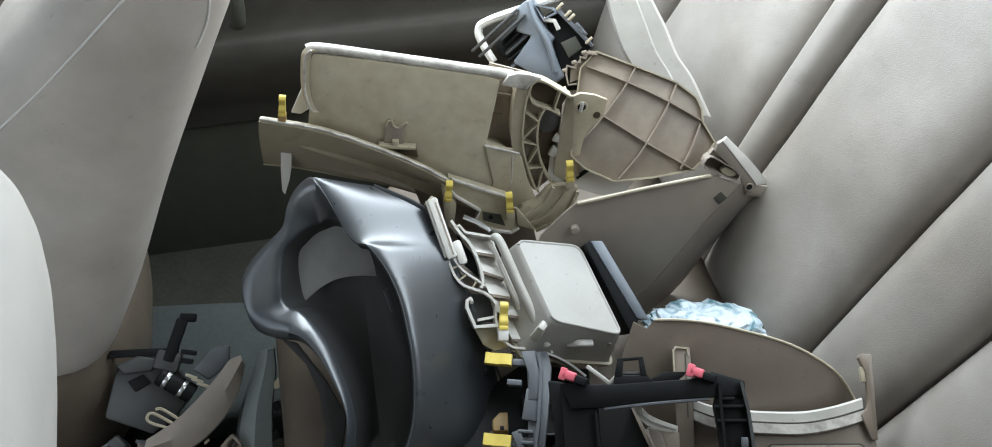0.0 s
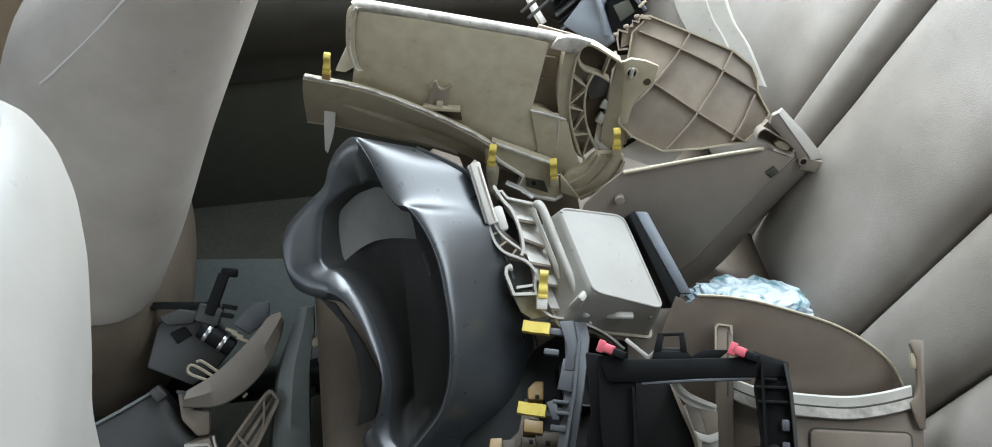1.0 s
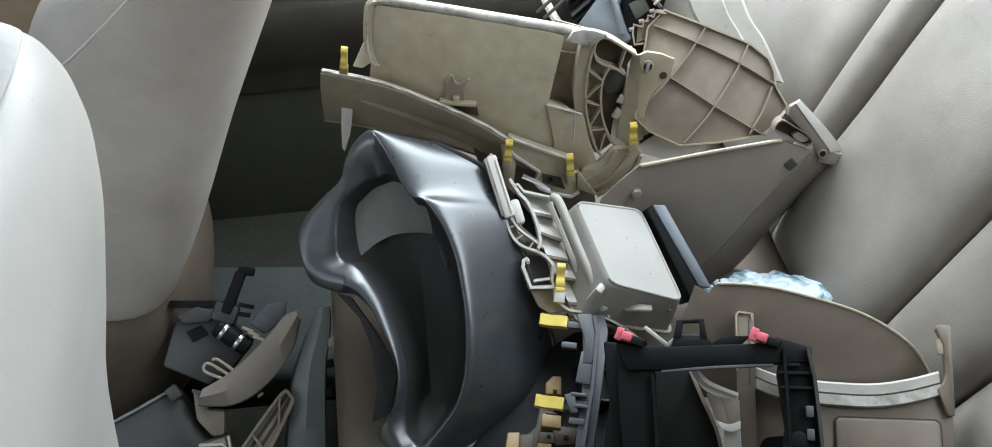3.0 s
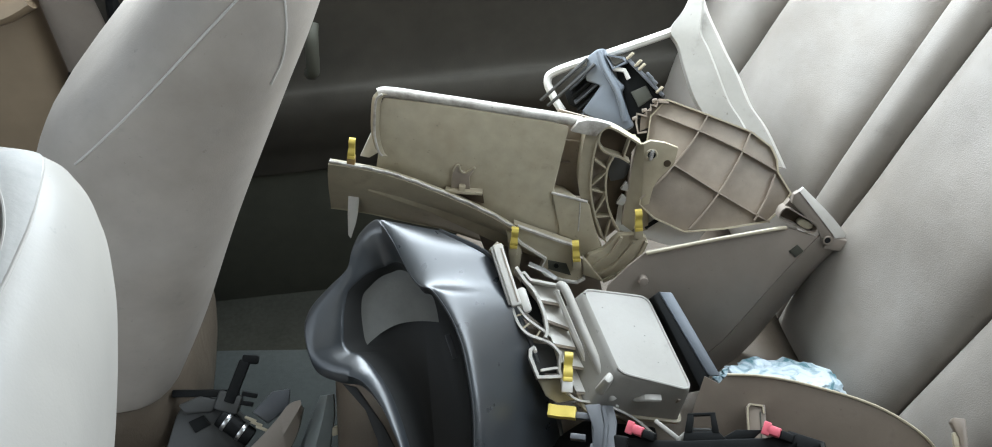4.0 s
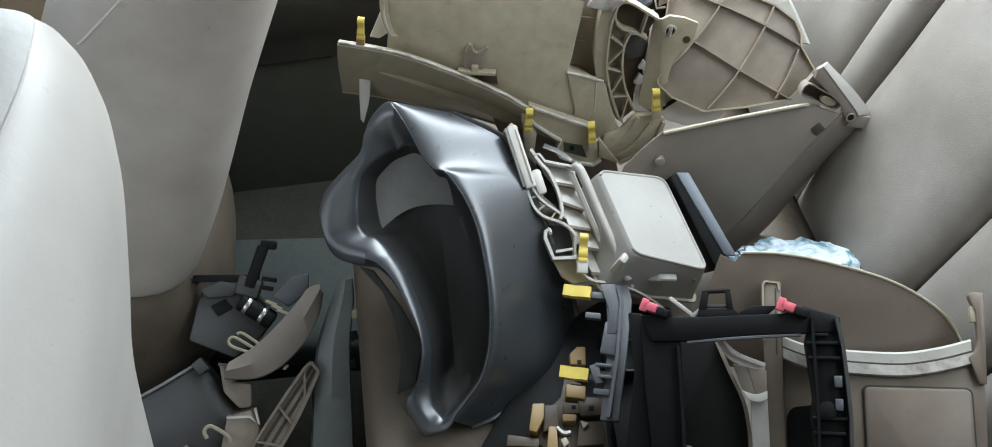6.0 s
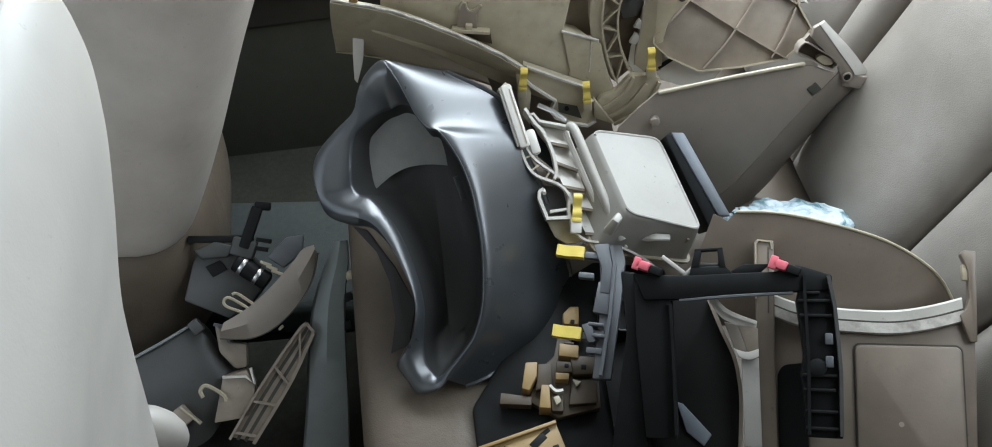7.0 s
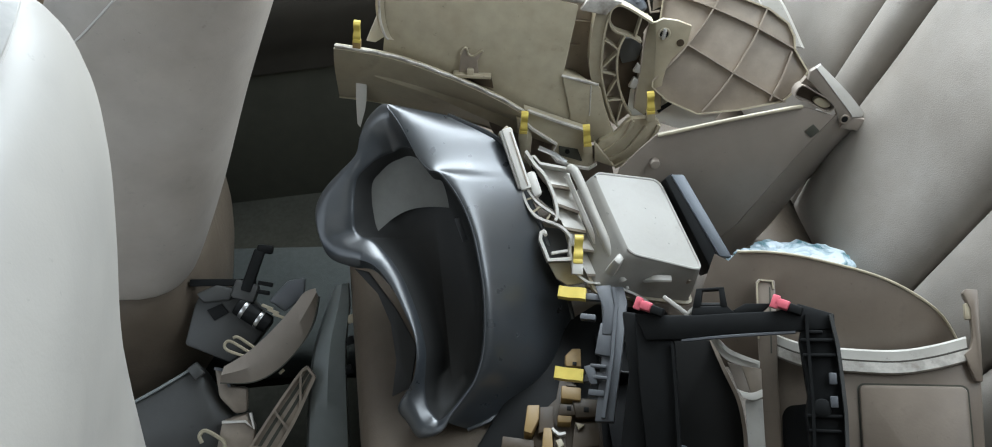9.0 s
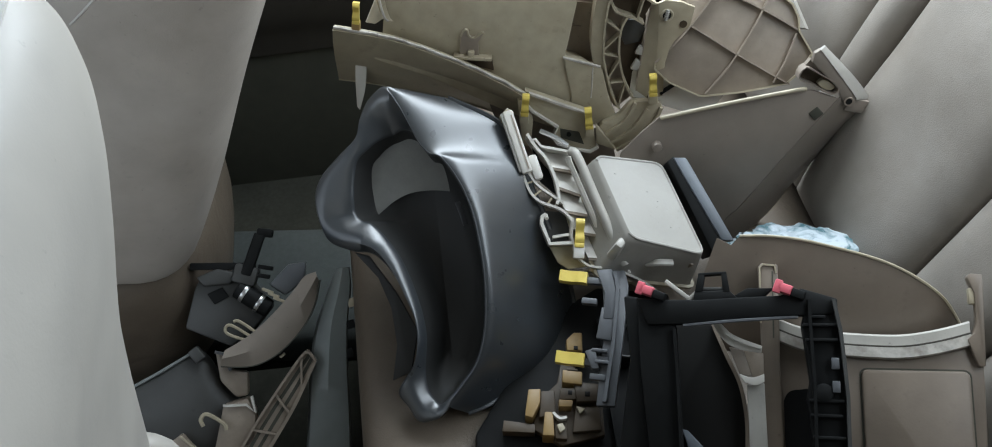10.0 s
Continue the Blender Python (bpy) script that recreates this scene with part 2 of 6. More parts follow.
def tube(points, r, seg=8, closed=False, flat=1.0, bm=None, up=(0, 0, 1)):
    """A round or flattened bar along a line of points."""
    bm = bm or bmesh.new()
    pts = [Vector((*q, 0)[:3]) for q in points]
    n = len(pts)
    rings = []
    for i, q in enumerate(pts):
        a = pts[(i - 1) % n] if closed or i else q
        b = pts[(i + 1) % n] if closed or i < n - 1 else q
        way = (b - a).normalized()
        side = way.cross(Vector(up))
        side = side.normalized() if side.length > 1e-4 else Vector((1, 0, 0))
        top = side.cross(way)
        rad = r[i] if isinstance(r, (list, tuple)) else r
        rings.append([q + rad * (math.cos(k / seg * math.tau) * side + flat * math.sin(k / seg * math.tau) * top) for k in range(seg)])
    if closed:
        rings.append(rings[0])
    return loft(rings, bm, caps=not closed) if not closed else loft_ring(rings[:-1], bm)


def loft_ring(rings, bm):
    rows = [[bm.verts.new(q) for q in ring] for ring in rings]
    m, n = len(rows), len(rows[0])
    for a in range(m):
        b = (a + 1) % m
        for i in range(n):
            j = (i + 1) % n
            bm.faces.new((rows[a][i], rows[a][j], rows[b][j], rows[b][i]))
    return bm


def wall(points, thick, z0, z1, closed=False, bm=None):
    """A thin upright wall that follows a line in the plane: ribs, lips and rims of moulded plastic. z0, z1 may be lists along the line."""
    bm = bm or bmesh.new()
    pts = [Vector(q[:2]) for q in points]
    n = len(pts)
    rows = []
    for i, q in enumerate(pts):
        a = pts[(i - 1) % n] if closed or i else q
        b = pts[(i + 1) % n] if closed or i < n - 1 else q
        way = (b - a).normalized()
        s = Vector((-way.y, way.x)) * thick / 2
        lo = z0[i] if isinstance(z0, (list, tuple)) else z0
        hi = z1[i] if isinstance(z1, (list, tuple)) else z1
        rows.append([(*(q - s), lo), (*(q + s), lo), (*(q + s), hi), (*(q - s), hi)])
    return loft_ring(rows, bm) if closed else loft(rows, bm)


def ring_hole(parent, at, r, mat, z=0.0):
    """A moulded eyelet: a rim round a dark bore."""
    pts = [(at[0] + r * math.cos(a * math.tau / 14), at[1] + r * math.sin(a * math.tau / 14), z) for a in range(14)]
    rim = part("eyelet", tube(pts, r * 0.28, 6, closed=True), mat, parent)
    part("bore", rod(r * 0.85, 0.002, (*at, z), seg=14), BLACK, rim, "dark screw hole")


def pillow(y0, y1, s0, s1, thick, power=6.0, nu=28, nv=28, sag=0.0, waves=0.0):
    """A padded panel over a rectangle (first axis s, second y, third outward), rounded off towards its seams."""
    bm = bmesh.new()
    rows = []
    for i in range(nu + 1):
        u = -math.cos(math.pi * i / nu)
        row = []
        for j in range(nv + 1):
            v = -math.cos(math.pi * j / nv)
            h = max(0, 1 - abs(u) ** power) ** 0.5 * max(0, 1 - abs(v) ** power) ** 0.5
            s, y = s0 + (u + 1) / 2 * (s1 - s0), y0 + (v + 1) / 2 * (y1 - y0)
            lump = waves * (noise.noise(Vector((s * 7, y * 9, 1.7))) + 0.5 * noise.noise(Vector((s * 16, y * 14, 5.1))))
            row.append(bm.verts.new((s, y, thick * h * (1 - sag * (1 - u * u) * (1 - v * v)) + lump * h)))
        rows.append(row)
    for a, b in zip(rows, rows[1:]):
        for i in range(nv):
            bm.faces.new((a[i], a[i + 1], b[i + 1], b[i]))
    border = [r[0] for r in rows] + rows[-1][1:] + [r[-1] for r in rows[-2::-1]] + rows[0][-2:0:-1]
    low = [bm.verts.new((v.co.x, v.co.y, -0.03)) for v in border]
    for i in range(len(border)):
        j = (i + 1) % len(border)
        bm.faces.new((border[i], border[j], low[j], low[i]))
    bm.faces.new(low)
    return bm


def clip(parent, at, turn=0, tilt=0, size=1.0, mat=None, base=None):
    """A spring clip: a ridged wedge on a moulded foot."""
    m = pose(*at, tilt, 0, turn) @ Matrix.Scale(size, 4)
    bm = loft([[(-w, y, z), (w, y, z), (w, y, z + 0.006), (-w, y, z + 0.006)] for y, z, w in curve(((0.0, -0.004, 0.0050), (0.008, -0.001, 0.0050), (0.016, -0.003, 0.0044), (0.025, 0.001, 0.0046), (0.030, -0.002, 0.0046)), 4)])
    box((0.0105, 0.005, 0.009), (0, 0.001, 0), bevel=0.001, bm=bm)
    bmesh.ops.transform(bm, matrix=m, verts=bm.verts)
    c = part("clip", bm, mat or YELLOW, parent, "yellow plastic spring clip" if mat is None else "")
    if base:
        bm = box((0.0115, 0.014, 0.011), (0, -0.006, -0.002), bevel=0.001)
        bmesh.ops.transform(bm, matrix=m, verts=bm.verts)
        part("clip_foot", bm, base, c)
    return c


# ---- the car's shell ----
def structure(name, bm, mat, label, category, parent=None, sharp=40):
    return tagged(part(name, bm, mat, parent, sharp=sharp), label, category, kind="structure")


structure("ground", box((400, 400, 0.2), (0, 0, -0.45), bevel=0), ASPHALT, "grey asphalt ground around the parked car", "ground")
structure("floor", box((2.7, 1.38, 0.05), (-0.35, 0.71, -0.025), bevel=0.01), CARPET, "dark carpeted car floor", "floor")
bm = bmesh.new()
loft([[(x, 0.60, 0), (x, 0.64, h), (x, 0.86, h), (x, 0.90, 0)] for x, h in ((-1.5, 0.2), (-0.4, 0.14), (-0.05, 0.1), (0.1, 0.1))], bm)
structure("tunnel", bm, CARPET, "dark carpeted floor tunnel between the footwells", "tunnel")

# far rear door: trim in three heights, armrest ledge, pull handle
door = thing("door_1", pose(0, 1.38, 0), "taupe rear door trim with an armrest ledge, darkened for window shade", "car door", kind="structure")
rows = []
for x, pad in curve(((-0.33, 0.35), (-0.22, 0.5), (-0.10, 0.7), (0.02, 0.75), (0.10, 1.0), (0.30, 1.25), (0.55, 1.2), (0.90, 1.0)), 6):
    prof = curve(((-0.022, 0.76), (-0.012, 0.70), (0.0, 0.65), (0.006, 0.58), (0.006, 0.53), (0.0, 0.497), (-0.014 * pad, 0.482 + 0.008 * pad), (-0.022 * pad, 0.463), (-0.020 * pad, 0.43), (-0.006, 0.385), (0.004, 0.35), (0.008, 0.31)), 4)
    rows.append([(x, y, z) for y, z in prof] + [(x, 0.05, 0.31), (x, 0.05, 0.76)])
part("upper_panel", loft(rows), DOORTRIM, door, "moulded upper trim with an armrest ledge", sharp=60)
part("lower_panel", loft([[(x, 0.016, 0.31), (x, 0.012 - d, 0.25), (x, 0.004 - d, 0.10), (x, 0.0 - d, 0.0), (x, 0.05, 0.0), (x, 0.05, 0.31)] for x, d in ((-0.33, 0.0), (-0.1, 0.006), (0.2, 0.012), (0.6, 0.006), (0.9, 0.0))]), DOORDARK, door, "dark carpeted lower door panel", sharp=60)
part("pull_handle", tube(curve(((-0.042, -0.012, 0.53), (-0.036, -0.025, 0.545), (-0.03, -0.026, 0.60), (-0.026, -0.012, 0.62)), 5), 0.011, 10), DOORDARK, door, "dark upright pull handle")
part("door_seal", tube(((-0.33, 0.0, 0.0), (-0.33, -0.004, 0.5), (-0.30, 0.0, 0.74)), 0.012), BLACK, door)

door = thing("door_2", pose(0, 1.40, 0), "tan front door trim with a soft moulded ledge", "car door", kind="structure")
part("panel", box((1.0, 0.06, 0.70), (-0.93, 0.03, 0.37), bevel=0.03, seg=3), DOORTAN, door)
part("ledge", tube(curve(((-1.4, -0.01, 0.685), (-0.7, -0.012, 0.672), (-0.5, -0.008, 0.668), (-0.425, 0.0, 0.69)), 6), 0.030, 12, flat=0.6), DOORTAN, door)
part("seam_strip", tube(curve(((-0.345, 0.0, 0.76), (-0.369, -0.004, 0.674), (-0.402, -0.006, 0.57), (-0.418, -0.006, 0.50), (-0.424, -0.004, 0.2)), 6), 0.008, 8), BLACK, door, "dark rubber door seal")
structure("pillar_1", box((0.10, 0.07, 1.32), (-0.365, 1.415, 0.66), bevel=0.02, seg=3), TAUPE, "beige trim of the far door pillar", "pillar")
structure("pillar_2", box((0.10, 0.07, 1.36), (-0.42, 0.02, 0.68), bevel=0.02, seg=3), TAUPE, "beige trim of the near door pillar", "pillar")
structure("pillar_3", box((0.30, 0.08, 0.66), (1.06, 1.41, 1.03), (0, 18, 0), bevel=0.03, seg=3), TAUPE, "beige trim of the far rear pillar", "pillar")
structure("pillar_4", box((0.30, 0.08, 0.66), (1.06, 0.02, 1.03), (0, 18, 0), bevel=0.03, seg=3), TAUPE, "beige trim of the near rear pillar", "pillar")
structure("sill", box((1.3, 0.1, 0.14), (0.25, 0.02, 0.02), bevel=0.03, seg=3), PLASTIC, "beige plastic door sill", "sill")
door = thing("door_3", pose(0, 0.0, 0), "beige near front door trim", "car door", kind="structure")
part("panel", box((1.0, 0.06, 0.72), (-0.97, 0.02, 0.37), bevel=0.03, seg=3), DOORTAN, door)
# Unseen wall, added to keep skylight off the pile from the near side.
door = thing("near_wall", pose(0, 0.0, 0), "plain unseen wall added on the near side to block light", "car door", kind="structure")
part("panel", box((1.5, 0.06, 1.10), (0.40, -0.06, 0.535), bevel=0.03, seg=3), DOORTRIM, door)
part("upper_panel", box((1.4, 0.05, 0.30), (0.36, -0.055, 1.235), bevel=0.01), DOORTRIM, door)
structure("ceiling", box((1.37, 1.42, 0.04), (-0.025, 0.66, 1.40), bevel=0.015), HEADLINER, "beige cloth headliner", "ceiling")
structure("dashboard", box((0.45, 1.40, 0.72), (-1.42, 0.71, 0.40), bevel=0.08, seg=4), HOOD, "dark dashboard under the windscreen", "dashboard")
structure("rear_shelf", box((0.55, 1.36, 0.06), (1.08, 0.71, 0.90), bevel=0.02), TAUPE, "beige shelf behind the rear seat", "shelf")
structure("trunk_wall", box((0.05, 1.40, 1.0), (1.02, 0.71, 0.40), bevel=0.01), CARPET, "dark panel behind the rear seat", "panel")
structure("sill_trim", box((0.50, 0.24, 0.10), (-0.24, 1.055, 0.052), (0, 0, -9), bevel=0.03, seg=4), CARPET_GREY, "grey carpeted floor edge beside the far door", "sill")

# ---- rear seat ----
seat = thing("rear_seat", pose(0, 0, 0), "beige leather rear bench seat with stitched upright panels", "car seat")
TILT = radians(23)
back_m = basis((0.560, 0, 0.34), (math.sin(TILT), 0, math.cos(TILT)), (0, 1, 0))


def back_panel(name, low, high, thick, power, label="", mat=None, s0=0.05, s1=0.74, waves=0.0):
    """low, high: the seams' places across the seat and how much they splay out towards the top."""
    (y0, k0), (y1, k1) = low, high
    bm = pillow(y0 + 0.0016, y1 - 0.0016, s0, s1, thick, power, 36, 26, waves=waves)
    for v in bm.verts:
        v.co.y += (k0 + (k1 - k0) * (v.co.y - y0) / (y1 - y0)) * (v.co.x - 0.2)
    bmesh.ops.transform(bm, matrix=back_m, verts=bm.verts)
    return part(name, bm, mat or LEATHER, seat, label, sharp=70)


SEAMS = (0.10, 0.0), (0.515, 0.03), (0.640, 0.08), (0.870, 0.106), (0.929, 0.125), (1.226, -0.03), (1.39, 0.0)
back_panel("far_bolster", SEAMS[5], SEAMS[6], 0.055, 3.0, "padded side bolster")
back_panel("far_back_panel", SEAMS[4], SEAMS[5], 0.032, 6.0, "broad stitched leather panel", waves=0.006)
back_panel("far_back_roll", SEAMS[3], SEAMS[4], 0.036, 2.4, "narrow rounded leather roll")
back_panel("middle_back_panel", SEAMS[2], SEAMS[3], 0.036, 5.0, "broad stitched leather panel", waves=0.007)
back_panel("near_back_roll", SEAMS[1], SEAMS[2], 0.034, 3.0, "rounded leather panel", waves=0.004)
back_panel("near_back_panel", SEAMS[0], SEAMS[1], 0.035, 6.0, "broad stitched leather panel", waves=0.004)
for name, x0, x1, y0, y1, th, pw in (("cushion_front", -0.048, 0.16, 0.12, 1.36, 0.05, 5.0), ("cushion_rear", 0.16, 0.625, 0.12, 1.36, 0.045, 7.0)):
    bm = pillow(y0, y1, x0, x1, th, pw, 24, 50, waves=0.004)
    for v in bm.verts:
        # the far corner is cut back towards the door, out of the camera's view
        v.co.x += min(0.32, 1.1 * max(0, v.co.y - 0.97)) * max(0, 1 - (v.co.x + 0.048) / 0.45)
    bmesh.ops.translate(bm, vec=(0, 0, 0.30), verts=bm.verts)
    part(name, bm, LEATHER_BROWN, seat, "brown leather seat cushion, darkened for shade", sharp=70)
part("cushion_skirt", plate([(-0.04, 0.12), (0.26, 0.12), (0.30, 1.36), (0.26, 1.26), (0.10, 1.10), (-0.04, 0.97)], 0.01, 0.31, 0.012), LEATHER_BROWN, seat)

# ---- front seats ----
def superring(x0, x1, y0, y1, z, power=3.2, n=40, lean=0.0):
    ring = []
    for k in range(n):
        a = k / n * math.tau
        c, s = math.cos(a), math.sin(a)
        dx = math.copysign(abs(c) ** (2 / power), c)
        dy = math.copysign(abs(s) ** (2 / power), s)
        ring.append(((x0 + x1) / 2 + dx * (x1 - x0) / 2, (y0 + y1) / 2 + dy * (y1 - y0) / 2, z + lean * dx))
    return ring


def seat_back(rows, power, label, mat, parent):
    """A padded backrest from rows of height, front, rear, inner and outer edge."""
    dense = curve(rows, 6)
    return part("backrest", loft([superring(f, r, a, b, z, power) for z, f, r, a, b in dense]), mat, parent, label, sharp=80)


FAR_ROWS = ((0.372, -0.44, -0.262, 0.86, 1.23), (0.384, -0.45, -0.236, 0.842, 1.245), (0.405, -0.44, -0.222, 0.837, 1.25), (0.50, -0.410, -0.172, 0.835, 1.25), (0.65, -0.355, -0.102, 0.835, 1.25), (0.80, -0.280, -0.025, 0.84, 1.25), (0.88, -0.186, 0.015, 0.845, 1.24), (0.96, -0.108, 0.051, 0.86, 1.23), (1.03, -0.045, 0.071, 0.88, 1.20), (1.07, 0.015, 0.063, 0.95, 1.13))


def near_side(x, z):
    """Where the flank of the far backrest lies."""
    f, r, a, b = (float(np.interp(z, [q[0] for q in FAR_ROWS], [q[k] for q in FAR_ROWS])) for k in (1, 2, 3, 4))
    u = min(0.995, abs(2 * (x - f) / (r - f) - 1))
    return (a + b) / 2 - (b - a) / 2 * (1 - u ** 3.4) ** (1 / 3.4)


far = thing("front_seat", pose(0, 0, 0), "reclined beige leather front seat seen from behind", "car seat", group="front seats")
back = seat_back(FAR_ROWS, 3.4, "taupe leather backrest", LEATHER_SEAT, far)
for v in back.data.vertices:
    # the front is sheared and hollowed towards the far side to fit the camera's view
    f, r = (float(np.interp(v.co.z, [q[0] for q in FAR_ROWS], [q[k] for q in FAR_ROWS])) for k in (1, 2))
    v.co.z += 0.27 * max(0, -0.24 - v.co.x) * min(1, max(0, (0.50 - v.co.z) / 0.11))
    v.co.x += 0.22 * max(0, v.co.y - 0.88) * min(1, max(0, (r - v.co.x) / (r - f)))
part("lower_back", loft([superring(f, r, a, c, z, 3.0) for z, f, r, a, c in curve(((0.10, -0.50, -0.30, 0.88, 1.22), (0.16, -0.56, -0.262, 0.85, 1.25), (0.26, -0.55, -0.236, 0.835, 1.26), (0.36, -0.53, -0.236, 0.835, 1.26), (0.405, -0.50, -0.262, 0.86, 1.24)), 5)]), LEATHER_BROWN, far, "brown-beige lower seat cover", sharp=80)
for line, r in (((-0.03, 0.955), (-0.05, 0.939), (-0.107, 0.892), (-0.169, 0.839), (-0.227, 0.793)), 0.0013), (((-0.008, 0.945), (-0.008, 0.931), (-0.013, 0.90), (-0.021, 0.875), (-0.035, 0.852)), 0.0011):
    part("seam", tube([(x, near_side(x, z) - 0.0012, z) for x, z in curve(line, 6)], r, 6), PIPING, far, "pale stitched seam")
part("cushion", box((0.52, 0.44, 0.20), (-0.64, 1.05, 0.27), (0, 4, 0), bevel=0.05, seg=4), LEATHER_BROWN, far, "leather seat cushion")
part("seat_rail", box((0.4, 0.05, 0.12), (-0.62, 0.94, 0.06), bevel=0.01), BLACK, far)
part("seat_rail", box((0.4, 0.05, 0.12), (-0.62, 1.2, 0.06), bevel=0.01), BLACK, far)
part("headrest", loft([superring(-0.02 - w * 0.06, 0.04 + w * 0.06, 1.05 - w * 0.13, 1.05 + w * 0.13, z, 3.0) for z, w in ((1.10, 0.6), (1.13, 0.95), (1.2, 1.0), (1.27, 0.9), (1.30, 0.5))]), LEATHER_PALE, far)

NEAR_ROWS = ((0.192, -0.440, -0.276, 0.10, 0.56), (0.362, -0.400, -0.243, 0.08, 0.575), (0.542, -0.360, -0.201, 0.075, 0.58), (0.682, -0.330, -0.168, 0.075, 0.58), (0.772, -0.300, -0.144, 0.075, 0.58), (0.872, -0.270, -0.110, 0.075, 0.58), (0.942, -0.250, -0.088, 0.08, 0.578), (0.990, -0.235, -0.079, 0.085, 0.572), (1.024, -0.225, -0.082, 0.10, 0.56), (1.048, -0.210, -0.096, 0.14, 0.53), (1.060, -0.190, -0.124, 0.20, 0.46))


near = thing("front_seat", pose(0, 0, 0), "pale leather front seat back with a piped rear panel", "car seat", group="front seats")
near_back = seat_back(NEAR_ROWS, 4.2, "pale leather backrest", LEATHER_PALE, near)
piping = []
part("cushion", box((0.5, 0.46, 0.20), (-0.62, 0.32, 0.28), (0, 4, 0), bevel=0.05, seg=4), LEATHER_SEAT, near, "leather seat cushion")
part("seat_rail", box((0.6, 0.05, 0.16), (-0.55, 0.16, 0.08), bevel=0.01), BLACK, near)
part("seat_rail", box((0.6, 0.05, 0.16), (-0.55, 0.48, 0.08), bevel=0.01), BLACK, near)
for line in (((-0.112, 0.549, 1.026), (-0.105, 0.539, 1.033), (-0.099, 0.516, 1.039), (-0.095, 0.481, 1.043), (-0.095, 0.448, 1.046), (-0.097, 0.421, 1.048), (-0.099, 0.36, 1.049)), ((-0.124, 0.516, 1.051), (-0.113, 0.505, 1.051), (-0.104, 0.484, 1.050), (-0.100, 0.462, 1.049), (-0.101, 0.440, 1.050), (-0.102, 0.38, 1.051))):
    part("piping", tube(curve(line, 6), 0.0009, 8), LEATHER_PALE, near, "pale raised piping")
    piping.append(curve(line, 6))
# the grained strip between the two seams lies on the backrest
skin = mathutils.bvhtree.BVHTree.FromPolygons([v.co.copy() for v in near_back.data.vertices], [tuple(q.vertices) for q in near_back.data.polygons])
rows = []
for k in range(31):
    a, b = (Vector(line[min(len(line) - 1, round(k / 30 * (len(line) - 1)))]) for line in piping)
    row = []
    for t in (0.03, 0.15, 0.3, 0.45, 0.6, 0.75, 0.9, 0.97):
        at, normal = skin.find_nearest(a.lerp(b, t))[:2]
        row.append(tuple(at + normal * 0.0007))
    rows.append(row)
bm = loft(rows, closed=False)
part("grained_strip", bm, LEATHER_GRAINED, near, "grey grained strip between two seams", sharp=80)
bm = bmesh.new()
bmesh.ops.create_uvsphere(bm, u_segments=20, v_segments=12, radius=0.05, matrix=pose(-0.25, 0.56, 0.47) @ Matrix.Diagonal((0.9, 0.5, 1.1, 1)))
part("hinge_cover", bm, LEATHER_PALE, near, "pale plastic hinge cover")


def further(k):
    """Scales a piece of the pile, size and place, about the camera's eye to fit its view."""
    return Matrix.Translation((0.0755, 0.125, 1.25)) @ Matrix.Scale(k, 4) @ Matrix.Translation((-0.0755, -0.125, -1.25))


